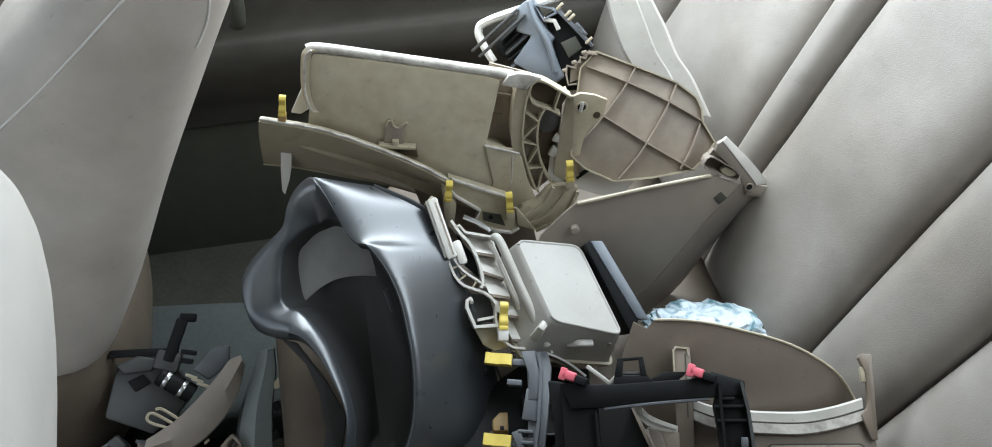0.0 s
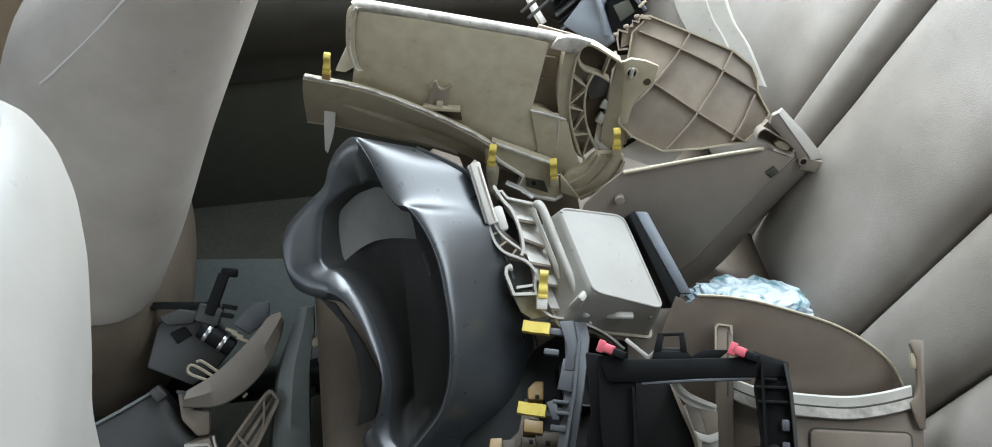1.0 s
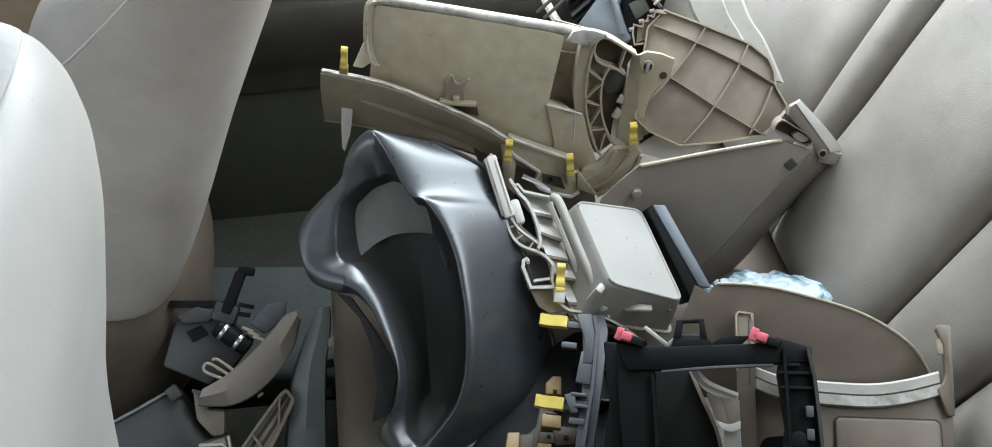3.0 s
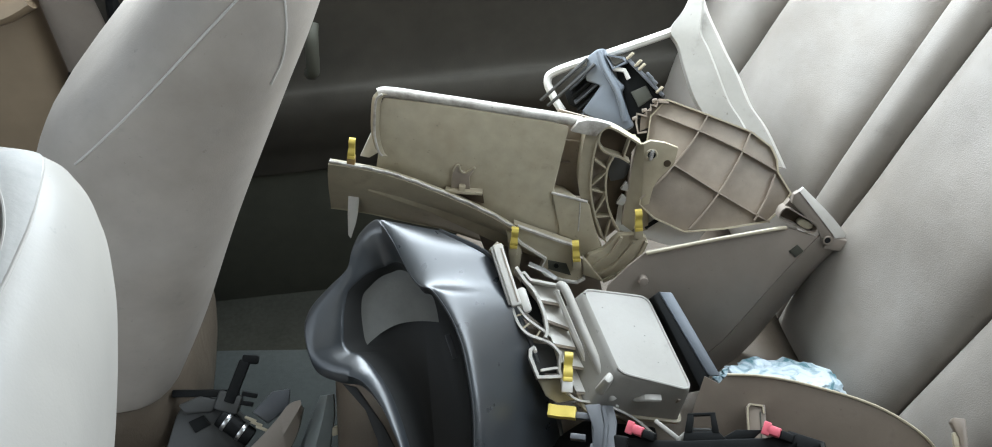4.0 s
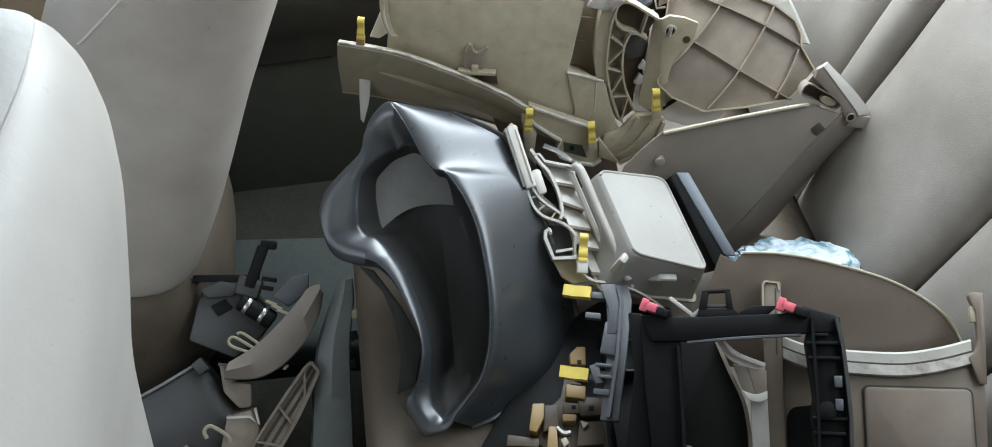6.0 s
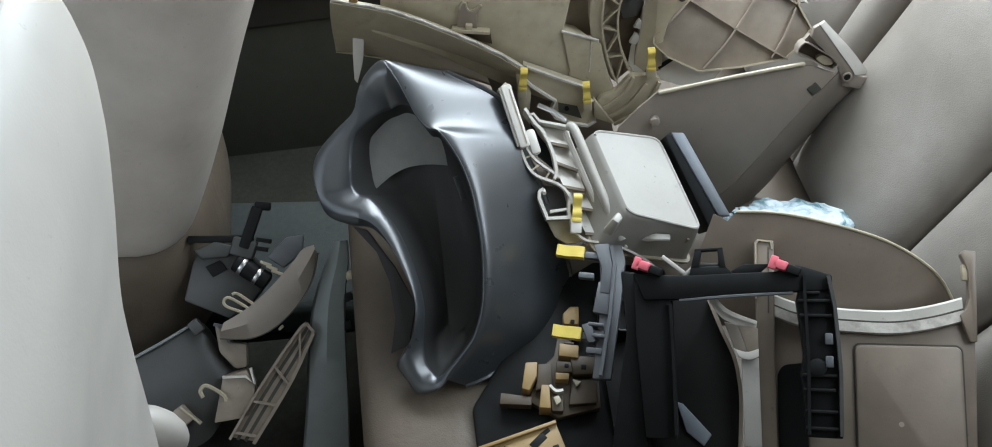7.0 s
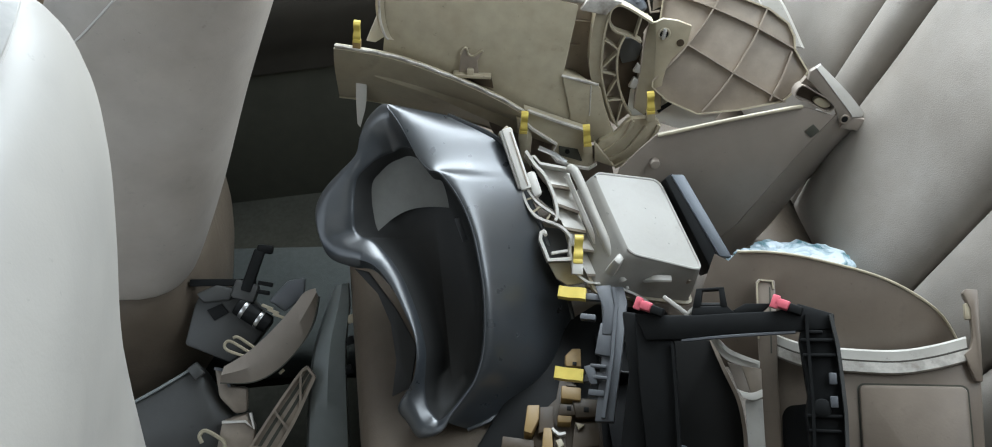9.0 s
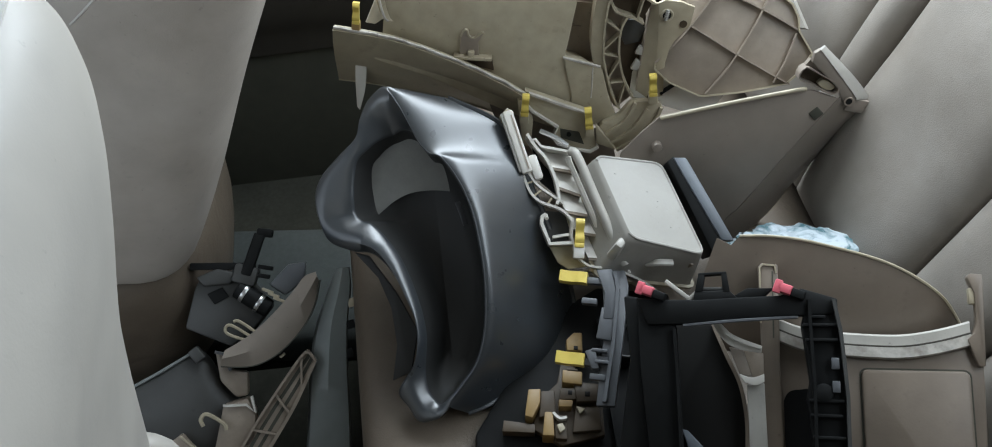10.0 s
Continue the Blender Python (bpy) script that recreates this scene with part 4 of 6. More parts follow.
def vent():
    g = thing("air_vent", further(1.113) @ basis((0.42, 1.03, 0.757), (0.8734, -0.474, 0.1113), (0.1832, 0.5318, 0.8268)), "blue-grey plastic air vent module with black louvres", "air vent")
    part("shell", plate([(-0.091, -0.043), (-0.080, -0.033), (-0.070, -0.031), (-0.066, -0.044), (-0.058, -0.058), (-0.050, -0.068), (-0.040, -0.076), (-0.044, -0.084), (-0.034, -0.105), (-0.024, -0.124), (-0.037, -0.135), (-0.091, -0.112), (-0.080, -0.094), (-0.070, -0.077), (-0.090, -0.073)], -0.010, 0.010, 0.003), BLUEGREY, g)
    part("shell_rib", tube(curve(((-0.076, -0.036, 0.009), (-0.066, -0.056, 0.012), (-0.046, -0.085, 0.012), (-0.034, -0.118, 0.009)), 6), 0.004, 8), BLUEGREY, g)
    part("housing", plate([(-0.121, -0.087), (-0.091, -0.051), (-0.066, -0.062), (-0.070, -0.09), (-0.091, -0.112), (-0.112, -0.105)], -0.024, -0.004, 0.002), BLACK, g, "black vent housing")
    for k in range(5):
        part("louvre", box((0.040, 0.0026, 0.010), (-0.098 + 0.0045 * k, -0.070 - 0.0085 * k, 0.000), (35, 0, 46), bevel=0.0006), BLACK if k % 2 else GREY, g)
    for dx in (0.0, 0.010):
        part("side_bar", box((0.080, 0.0034, 0.007), (-0.117 + dx, -0.074 - dx * 0.6, 0.012), (0, 0, 46), bevel=0.0008), DARKGREY, g, "slim dark grey bar")
    part("motor", plate([(-0.058, -0.052), (-0.042, -0.041), (0.008, -0.083), (-0.010, -0.110), (-0.030, -0.118), (-0.040, -0.09)], -0.03, 0.0, 0.003), BLACK, g, "black motor block")
    part("motor_edge", box((0.064, 0.004, 0.012), (-0.016, -0.062, 0.004), (0, 0, -40), bevel=0.001), GREY, g)
    part("motor_cover", plate([(-0.032, -0.082), (-0.014, -0.072), (-0.004, -0.086), (-0.020, -0.10)], 0.0, 0.004, 0.001), DOORDARK, g)
    part("socket_frame", wall([(-0.068, -0.039), (-0.046, -0.041), (-0.041, -0.046), (-0.056, -0.055)], 0.0026, -0.004, 0.012, closed=True), BLUEGREY, g)
    part("strut", tube(((-0.056, -0.055, 0.008), (-0.042, -0.056, 0.008), (-0.036, -0.066, 0.006)), 0.003, 6), PLASTIC_PALE, g)
    for x, y, r in ((-0.037, -0.038, 50), (-0.026, -0.046, 50), (-0.021, -0.050, 50), (-0.010, -0.060, -40), (-0.004, -0.066, -40), (0.004, -0.076, 50)):
        part("pin", box((0.011, 0.0035, 0.006), (x, y, 0.008), (0, 0, r), bevel=0.0008), PLASTIC if r > 0 else GREY, g)
    return g


vent()


# ---- instrument hood ----
def hood():
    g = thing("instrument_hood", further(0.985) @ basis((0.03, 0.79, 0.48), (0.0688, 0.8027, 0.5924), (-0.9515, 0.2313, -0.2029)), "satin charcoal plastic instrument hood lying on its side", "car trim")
    outer = [(.187, .001), (.166, -.014), (.142, -.025), (.121, -.034), (.110, -.041), (.100, -.051), (.096, -.062), (.079, -.075), (.054, -.088), (.024, -.098), (-.009, -.103), (-.044, -.106), (-.083, -.105), (-.119, -.100), (-.151, -.088), (-.175, -.069), (-.191, -.055), (-.207, -.044), (-.215, -.030), (-.216, -.011), (-.199, .001), (-.179, .012), (-.151, -.007), (-.128, -.014), (-.099, -.015), (-.067, -.002), (-.037, .013), (-.014, .034), (-.008, .060), (.006, .089), (.033, .100), (.063, .104), (.087, .094), (.110, .070), (.130, .046), (.154, .038), (.175, .024)]
    inner = [(.131, .004), (.135, -.010), (.131, -.023), (.120, -.032), (.109, -.039), (.098, -.048), (.094, -.060), (.078, -.072), (.053, -.085), (.023, -.094), (-.010, -.099), (-.045, -.102), (-.084, -.101), (-.119, -.096), (-.151, -.084), (-.175, -.064), (-.191, -.048), (-.197, -.039), (-.198, -.034), (-.191, -.027), (-.180, -.021), (-.160, -.019), (-.136, -.022), (-.116, -.024), (-.089, -.021), (-.058, -.013), (-.023, .000), (.004, .017), (.023, .035), (.029, .049), (.039, .057), (.059, .056), (.082, .053), (.102, .047), (.114, .035), (.122, .025), (.128, .014)]
    # how the front of the rim rises and falls: where along it, outer edge, two steps between, inner edge
    heights = ((0, 0, -.006, -.015, -.026), (2, 0, -.004, -.010, -.018), (3, 0, -.002, -.004, -.007), (4, 0, 0, -.001, -.004), (16, 0, 0, -.001, -.004), (17, 0, 0, -.003, -.008), (19, 0, .001, -.004, -.012), (21, 0, .003, -.002, -.012), (23, -.008, .003, .002, -.012), (27, -.010, .004, .003, -.012),
               (29, -.006, 0, -.006, -.016), (30, -.002, -.008, -.012, -.016), (31, -.004, -.006, -.008, -.012), (33, -.006, -.006, -.006, -.009), (35, -.006, -.008, -.010, -.016), (36, -.004, -.008, -.014, -.022), (37, 0, -.006, -.015, -.026))
    at, *steps = zip(*heights)
    o, i = curve(outer, 6, True), curve(inner, 6, True)
    rest = lambda x, y: -(0.137 + 0.5924 * x - 0.2029 * y) / 0.776 + 0.004  # the bench below
    rows, bowl = [], []
    for k, ((a, b), (c, d)) in enumerate(zip(o, i)):
        q = k / 6
        z0, z1, z2, z3 = (float(np.interp(q, at, s)) for s in steps)
        mix = lambda t: (a + (c - a) * t, b + (d - b) * t)
        low = max(z3 - 0.008, rest(c, d))
        rows.append([(*mix(0.04), max(z0 - 0.007, rest(a, b))), (*mix(0.0), z0 - 0.002), (*mix(0.06), z0), (*mix(0.33), z1), (*mix(0.66), z2), (*mix(0.93), z3 + 0.001), (*mix(1.0), z3 - 0.001), (*mix(1.0), low), (*mix(0.9), low), (*mix(0.5), max(min(z1, z2) - 0.006, rest(*mix(0.5))))])
        # the bowl goes down steeply, then closes in towards its floor
        cx, cy = min(0.09, max(-0.13, c)), 0.0 - 0.045 * min(1, max(0, (0.10 - c) / 0.14))
        ring = []
        for t, z in ((0.0, z3 - 0.003), (0.03, z3 - 0.012), (0.10, -0.040), (0.25, -0.062), (0.55, -0.072)):
            x, y = c + (cx - c) * t, d + (cy - d) * t
            ring.append((x, y, max(z, rest(x, y) + 0.001 * t)))
        bowl.append(ring)
    part("rim", loft_ring(rows, bmesh.new()), HOOD, g, "smooth double-humped visor rim", sharp=65)
    # the smooth shell behind the humps
    n = 80

    def spaced(line):
        """The line at n + 1 points, evenly spaced along it."""
        q = np.array(line)
        s = np.concatenate(([0], np.cumsum(np.hypot(*np.diff(q, axis=0).T))))
        u = np.linspace(0, s[-1], n + 1)
        return list(zip(np.interp(u, s, q[:, 0]).tolist(), np.interp(u, s, q[:, 1]).tolist()))

    front = spaced(o[:16 * 6 + 4])
    back = spaced(curve([(.173, -.064), (.137, -.124), (.093, -.144), (.050, -.159), (.008, -.174), (-.034, -.184), (-.080, -.196), (-.124, -.192), (-.163, -.164), (-.188, -.120), (-.205, -.090), (-.212, -.066)], 8))
    skin, ends = [], []
    for k in range(n + 1):
        (a, b), (c, d) = front[k], back[k]
        # the shell turns away more steeply towards its lower end
        steep = 0.72 + 0.80 * min(1, max(0, (k / n - 0.28) / 0.40))
        drop = max(0.005, min(0.135, steep * math.hypot(c - a, d - b), -rest(c, d)))
        deep = max(0, drop - min(0.085, 0.78 * math.hypot(c - a, d - b)))
        c, d = c - 0.1 * deep, d + 0.17 * deep
        ends.append((c, d, -drop - 0.001))
        skin.append([(a + (c - a) * t, b + (d - b) * t, -0.0015 - drop * (t - 0.11 * (1 - math.exp(-t / 0.11))) / 0.89) for t in (0, 0.02, 0.05, 0.08, 0.12, 0.17, 0.24, 0.35, 0.5, 0.65, 0.8, 0.9, 1.0)])
    bm = loft(skin, closed=False)
    bmesh.ops.recalc_face_normals(bm, faces=bm.faces)
    for _ in range(3):
        bmesh.ops.smooth_vert(bm, verts=[v for v in bm.verts if not v.is_boundary], factor=0.5, use_axis_x=True, use_axis_y=True, use_axis_z=True)
    bmesh.ops.solidify(bm, geom=bm.faces[:], thickness=0.003)
    part("shell", bm, HOOD, g, sharp=70)
    bm = bmesh.new()
    rings = [[bm.verts.new(q) for q in ring] for ring in bowl]
    m = len(rings)
    for k in range(m):
        for a in range(4):
            bm.faces.new((rings[k][a], rings[k][a + 1], rings[(k + 1) % m][a + 1], rings[(k + 1) % m][a]))
    bm.faces.new([r[-1] for r in rings])
    part("bowl", bm, HOOD_SHADED, g, "inner bowl of the hood, coloured dark for its shade", sharp=80)
    # a pale patch, coloured for the light inside the hood, bends into the bowl
    rows = []
    for y, high, low, z in curve(((.074, .100, .034, -.046), (.060, .112, .032, -.046), (.045, .124, .042, -.047), (.030, .132, .052, -.048), (.010, .134, .060, -.049), (-.012, .132, .062, -.052), (-.034, .126, .060, -.058), (-.056, .112, .055, -.068)), 5):
        rows.append([(high + (low - high) * t, y - 0.010 * t * t, z - 0.010 * t * t) for t in (0, 0.2, 0.4, 0.6, 0.8, 1)])
    bm = loft(rows, closed=False)
    bmesh.ops.recalc_face_normals(bm, faces=bm.faces)
    bmesh.ops.solidify(bm, geom=bm.faces[:], thickness=0.002)
    part("lit_patch", bm, HOOD_LIT, g, "pale patch for the lit inside of the hood", sharp=60)
    part("flange", plate([(-.009, .066), (-.043, .037), (-.081, .023), (-.127, .019), (-.170, .028), (-.160, .003), (-.111, -.009), (-.064, .014), (-.015, .047)], -0.030, -0.026, 0.001), HOOD_SHADED, g, "flat mounting flange")
    part("back_lip", tube(ends[::2], 0.003, 6), HOOD, g)
    part("reflection_tab", box((0.030, 0.007, 0.002), (0.026, -0.078, -0.020), (40, 0, 16), bevel=0.0008), GREY, g)
    return g


hood()


# ---- pile on the bench: storage box, plate, vent frame ----
TOP = basis((0.40, 0.76, 0.48), (0.9987, -0.0262, 0.0428), (0, 0.853, 0.5219))


def storage_box():
    g = thing("storage_box", basis((0.33, 0.77, 0.50), (0.98, 0, -0.20), (0, 0.985, 0.17)), "cream plastic storage compartment box turned upside down", "storage box")
    top = [(-0.0514, 0.0734), (0.0338, 0.0618), (0.0575, -0.0690), (-0.0295, -0.0430)]

    def rounded(corners, r):
        """The outline with each corner rounded off over the length r."""
        ring = []
        for k, q in enumerate(corners):
            p, q, n = Vector(corners[k - 1]), Vector(q), Vector(corners[(k + 1) % len(corners)])
            a, b = q + (p - q).normalized() * r, q + (n - q).normalized() * r
            ring += [tuple(a.lerp(q, t).lerp(q.lerp(b, t), t)) for t in (0, 0.25, 0.5, 0.75, 1)]
        return ring

    foot = [(-0.076, 0.070), (0.038, 0.066), (0.064, -0.080), (-0.056, -0.062)]
    rows = []
    cx, cy = sum(q[0] for q in top) / 4, sum(q[1] for q in top) / 4
    for z, k, t in ((-0.062, 1.0, 1.0), (-0.035, 1.0, 0.62), (-0.006, 1.0, 0.14), (-0.002, 0.995, 0.06), (0.0, 0.965, 0.0)):
        rows.append([(cx + (x - cx) * k, cy + (y - cy) * k, z) for x, y in rounded([(a[0] + (b[0] - a[0]) * t, a[1] + (b[1] - a[1]) * t) for a, b in zip(top, foot)], 0.011)])
    part("body", loft(rows), STONE, g, sharp=28)
    rim = [(cx + (x - cx) * 0.985, cy + (y - cy) * 0.985, -0.0008) for x, y in rounded(top, 0.012)]
    # the raised bead runs round the back, the far side and the front
    part("top_bead", tube(rim[1:19], 0.0020, 8), STONE, g, "rounded bead along the edge")
    part("corner_block", box((0.024, 0.014, 0.030), (top[3][0] - 0.008, top[3][1] + 0.000, -0.024), (0, 0, 45), bevel=0.004, taper=0.7), CREAM, g)
    part("foot_flange", wall([(x * 1.02, y * 1.02) for x, y in rounded(foot, 0.010)], 0.004, -0.063, -0.058, closed=True), PLASTIC, g)
    for x, y, r in ((0.006, 0.020, 0.0016), (-0.030, 0.046, 0.0012), (0.024, -0.030, 0.0014), (0.016, 0.006, 0.0012)):
        part("mould_mark", rod(r * 0.7, 0.0012, (x, y, 0.0), seg=10), STONE, g)
    for s in (0.35, 0.62):
        x, y = top[0][0] + (top[3][0] - top[0][0]) * s, top[0][1] + (top[3][1] - top[0][1]) * s
        part("peg", rod(0.0026, 0.012, (x - 0.006, y, -0.022), (0, 90, 0), seg=8, bevel=0.0006), PLASTIC_BROWN, g)
    x, y = top[3][0] + 0.030, top[3][1] - 0.012
    part("hook", tube(curve(((x, y, -0.046), (x, y - 0.008, -0.030), (x + 0.005, y - 0.012, -0.018), (x + 0.022, y - 0.014, -0.016)), 5), 0.0048, 8, flat=0.6), CREAM, g)
    part("nick", box((0.004, 0.003, 0.008), (top[2][0] - 0.010, top[2][1] - 0.001, -0.022), bevel=0.0005), PLASTIC_BROWN, g)
    return g


storage_box()
g = thing("trim_plate", TOP, "black plastic trim plate standing on edge with a grey rim", "trim plate")
part("plate", plate([(-0.031, 0.071), (-0.021, 0.076), (0.020, -0.034), (0.004, -0.052)], -0.06, -0.001, 0.002), BLACK, g)
part("rim", plate([(-0.0238, 0.0741), (-0.0078, 0.0717), (0.0310, -0.0380), (0.0155, -0.0350)], -0.008, 0.002, 0.0025), BLUEGREY, g, "grey satin rim")


def vent_frame():
    g = thing("vent_frame", TOP, "light beige plastic vent frame with ladder-like ribs", "vent frame")
    part("rail", tube(curve(((-0.146, 0.099, 0.006), (-0.140, 0.090, 0.012), (-0.126, 0.03, 0.014), (-0.112, -0.023, 0.012), (-0.106, -0.046, 0.008)), 5), 0.0058, 10), CREAM, g)
    part("rail_foot", tube(curve(((-0.150, 0.094, -0.004), (-0.132, 0.02, -0.004), (-0.117, -0.040, -0.004)), 5), 0.0035, 6), PLASTIC_PALE, g)
    for line in (((-0.110, -0.020, 0.004), (-0.103, -0.036, 0.004), (-0.101, -0.056, 0.0)), ((-0.112, -0.030, 0.002), (-0.111, -0.046, 0.0), (-0.107, -0.058, -0.002))):
        part("rail_fork", tube(curve(line, 4), 0.0022, 6), PLASTIC_PALE, g)
    part("floor_plate", plate([(-0.180, 0.112), (-0.146, 0.098), (-0.112, -0.044), (-0.127, -0.048), (-0.154, -0.030), (-0.160, 0.0), (-0.163, 0.035), (-0.174, 0.08)], -0.022, -0.018, 0.0006), PLASTIC, g)
    part("edge_wall", wall(curve(((-0.195, 0.130), (-0.186, 0.111), (-0.177, 0.097), (-0.170, 0.072), (-0.169, 0.049), (-0.173, 0.039)), 5), 0.0035, -0.026, 0.003), PLASTIC_PALE, g)
    part("edge_wall", wall([(-0.193, 0.121), (-0.186, 0.122), (-0.180, 0.112), (-0.146, 0.100)], 0.003, -0.02, 0.003), PLASTIC_PALE, g)
    rungs = (((-0.177, 0.110), (-0.144, 0.099)), ((-0.174, 0.087), (-0.145, 0.077)), ((-0.169, 0.062), (-0.142, 0.047)), ((-0.164, 0.031), (-0.138, 0.022)), ((-0.156, 0.004), (-0.131, -0.004)), ((-0.146, -0.030), (-0.119, -0.036)))
    for (a, b), (c, d) in zip(rungs, rungs[1:]):
        rows = [[(*a, -0.016), (*b, -0.016), (*b, -0.020), (*a, -0.020)], [(*c, -0.003), (*d, -0.003), (*d, -0.007), (*c, -0.007)]]
        part("rung_panel", loft(rows), PLASTIC_PALE, g)
        # Rungs are browner to paint the shadow line at each step.
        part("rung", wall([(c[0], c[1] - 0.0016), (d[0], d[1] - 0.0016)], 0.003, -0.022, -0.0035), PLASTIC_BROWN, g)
    s = part("slat", box((0.0125, 0.080, 0.012), (-0.2085, 0.121, 0.004), (0, 0, 9), bevel=0.002), PLASTIC_PALE, g, "pale louvre slat")
    part("slat_edge", box((0.004, 0.076, 0.008), (-0.2160, 0.121, 0.004), (0, 0, 9), bevel=0.001), STONE, s)
    # Raised brown strip; the groove's shade is only its colour.
    part("slat_groove", box((0.0015, 0.070, 0.002), (-0.2055, 0.120, 0.0098), (0, 0, 9), bevel=0), PLASTIC_BROWN, s)
    part("slat_tip", plate([(-0.226, 0.155), (-0.214, 0.165), (-0.206, 0.158), (-0.216, 0.150)], -0.004, 0.006, 0.001), PLASTIC, s)
    part("knob", box((0.012, 0.032, 0.012), (-0.1915, 0.088, -0.002), (0, 0, 9), bevel=0.004), PLASTIC_PALE, s)
    part("opening", plate([(-0.191, 0.128), (-0.183, 0.098), (-0.172, 0.081), (-0.171, 0.054), (-0.187, 0.072)], -0.018, -0.014, 0), BLACK, g, "dark opening")
    strand = curve(((-0.207, 0.080), (-0.203, 0.061), (-0.193, 0.046), (-0.170, 0.033), (-0.159, 0.019), (-0.157, 0.006)), 4)
    other = curve(((-0.201, 0.083), (-0.192, 0.066), (-0.176, 0.050), (-0.166, 0.040)), 4)
    part("link", wall(strand, 0.003, -0.010, 0.001), PLASTIC_PALE, g)
    part("link", wall(other, 0.0026, -0.010, 0.001), PLASTIC_PALE, g)
    for a, b in (((-0.204, 0.070), (-0.195, 0.072)), ((-0.198, 0.054), (-0.187, 0.060)), ((-0.184, 0.041), (-0.176, 0.050))):
        part("link_bar", wall((a, b), 0.0022, -0.008, 0.0), PLASTIC, g)
    part("bracket", wall([(-0.188, 0.029), (-0.193, 0.027), (-0.195, 0.019), (-0.189, -0.007), (-0.161, -0.010)], 0.0042, -0.02, 0.003), PLASTIC_PALE, g)
    part("bracket", wall([(-0.184, 0.001), (-0.164, 0.001)], 0.003, -0.014, 0.0), PLASTIC_PALE, g)
    part("pin", rod(0.0024, 0.008, (-0.188, 0.026, -0.001), (40, 0, 0), seg=8), PLASTIC_PALE, g)
    part("opening", plate([(-0.189, 0.037), (-0.164, 0.031), (-0.157, 0.017), (-0.162, -0.004), (-0.186, -0.002)], -0.026, -0.022, 0), DARKGREY, g, "dark pocket")
    part("side_wall", wall([(-0.157, 0.020), (-0.162, -0.002), (-0.161, -0.012)], 0.003, -0.022, 0.0), PLASTIC_PALE, g)
    part("apron", plate([(-0.189, -0.009), (-0.161, -0.012), (-0.160, -0.024), (-0.147, -0.040), (-0.170, -0.040), (-0.182, -0.030)], -0.018, -0.012, 0.001), PLASTIC, g)
    lip = curve(((-0.161, -0.012), (-0.160, -0.024), (-0.147, -0.040), (-0.118, -0.049), (-0.086, -0.069), (-0.064, -0.092)), 5)
    part("apron_lip", wall(lip, 0.0026, -0.010, 0.001), PLASTIC_PALE, g)
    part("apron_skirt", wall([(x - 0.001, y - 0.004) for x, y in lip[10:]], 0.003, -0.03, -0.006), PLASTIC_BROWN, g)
    clip(g, (-0.1555, -0.016, 0.004), -12, size=1.12, base=PLASTIC_PALE)
    part("metal_strip", tube(((-0.178, 0.133, -0.004), (-0.160, 0.122, -0.004), (-0.147, 0.110, -0.006)), 0.003, 6), STEEL, g)
    return g


vent_frame()


# ---- pile on the bench: curved cover, console, black centre frame ----
def curved_cover():
    g = thing("curved_cover", basis((0.503, 0.592, 0.524), (0.9437, -0.2312, 0.2367), (0.0174, 0.7491, 0.6622)), "taupe curved plastic cover with a notched edge", "car trim")
    bulge = lambda x, y: 0.014 * math.sin((x + 0.16) / 0.26 * math.pi) - 1.0 * (y - 0.01) ** 2
    top = [(-0.156, 0.028), (-0.134, 0.074), (-0.120, 0.065), (-0.110, 0.074)] + curve(((-0.074, 0.070), (-0.031, 0.058), (0.004, 0.044), (0.034, 0.030), (0.058, 0.012), (0.079, -0.007), (0.092, -0.026), (0.098, -0.046)), 4)
    bm = bmesh.new()
    rows = []
    for k, (x, y) in enumerate(top):
        bx, by = -0.17 + 0.255 * (k / (len(top) - 1)) ** 0.9, -0.05 - 0.006 * k / len(top)
        rows.append([bm.verts.new((x + (bx - x) * t, y + (by - y) * t, bulge(x + (bx - x) * t, y + (by - y) * t))) for t in (0, 0.1, 0.25, 0.4, 0.55, 0.7, 0.85, 1)])
    for r, s in zip(rows, rows[1:]):
        for k in range(7):
            bm.faces.new((r[k], r[k + 1], s[k + 1], s[k]))
    bmesh.ops.recalc_face_normals(bm, faces=bm.faces)
    bmesh.ops.solidify(bm, geom=bm.faces[:], thickness=0.003)
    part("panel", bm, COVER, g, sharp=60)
    rim = curve(((-0.110, 0.074), (-0.074, 0.070), (-0.031, 0.058), (0.034, 0.030), (0.079, -0.007), (0.098, -0.046)), 6)
    part("rim", tube([(x, y, bulge(x, y)) for x, y in rim], 0.0016, 6), PLASTIC, g)
    return g


curved_cover()
CON = basis((0.472, 0.501, 0.505), (0.9259, -0.3135, 0.2107), (0.1837, 0.8612, 0.4738))


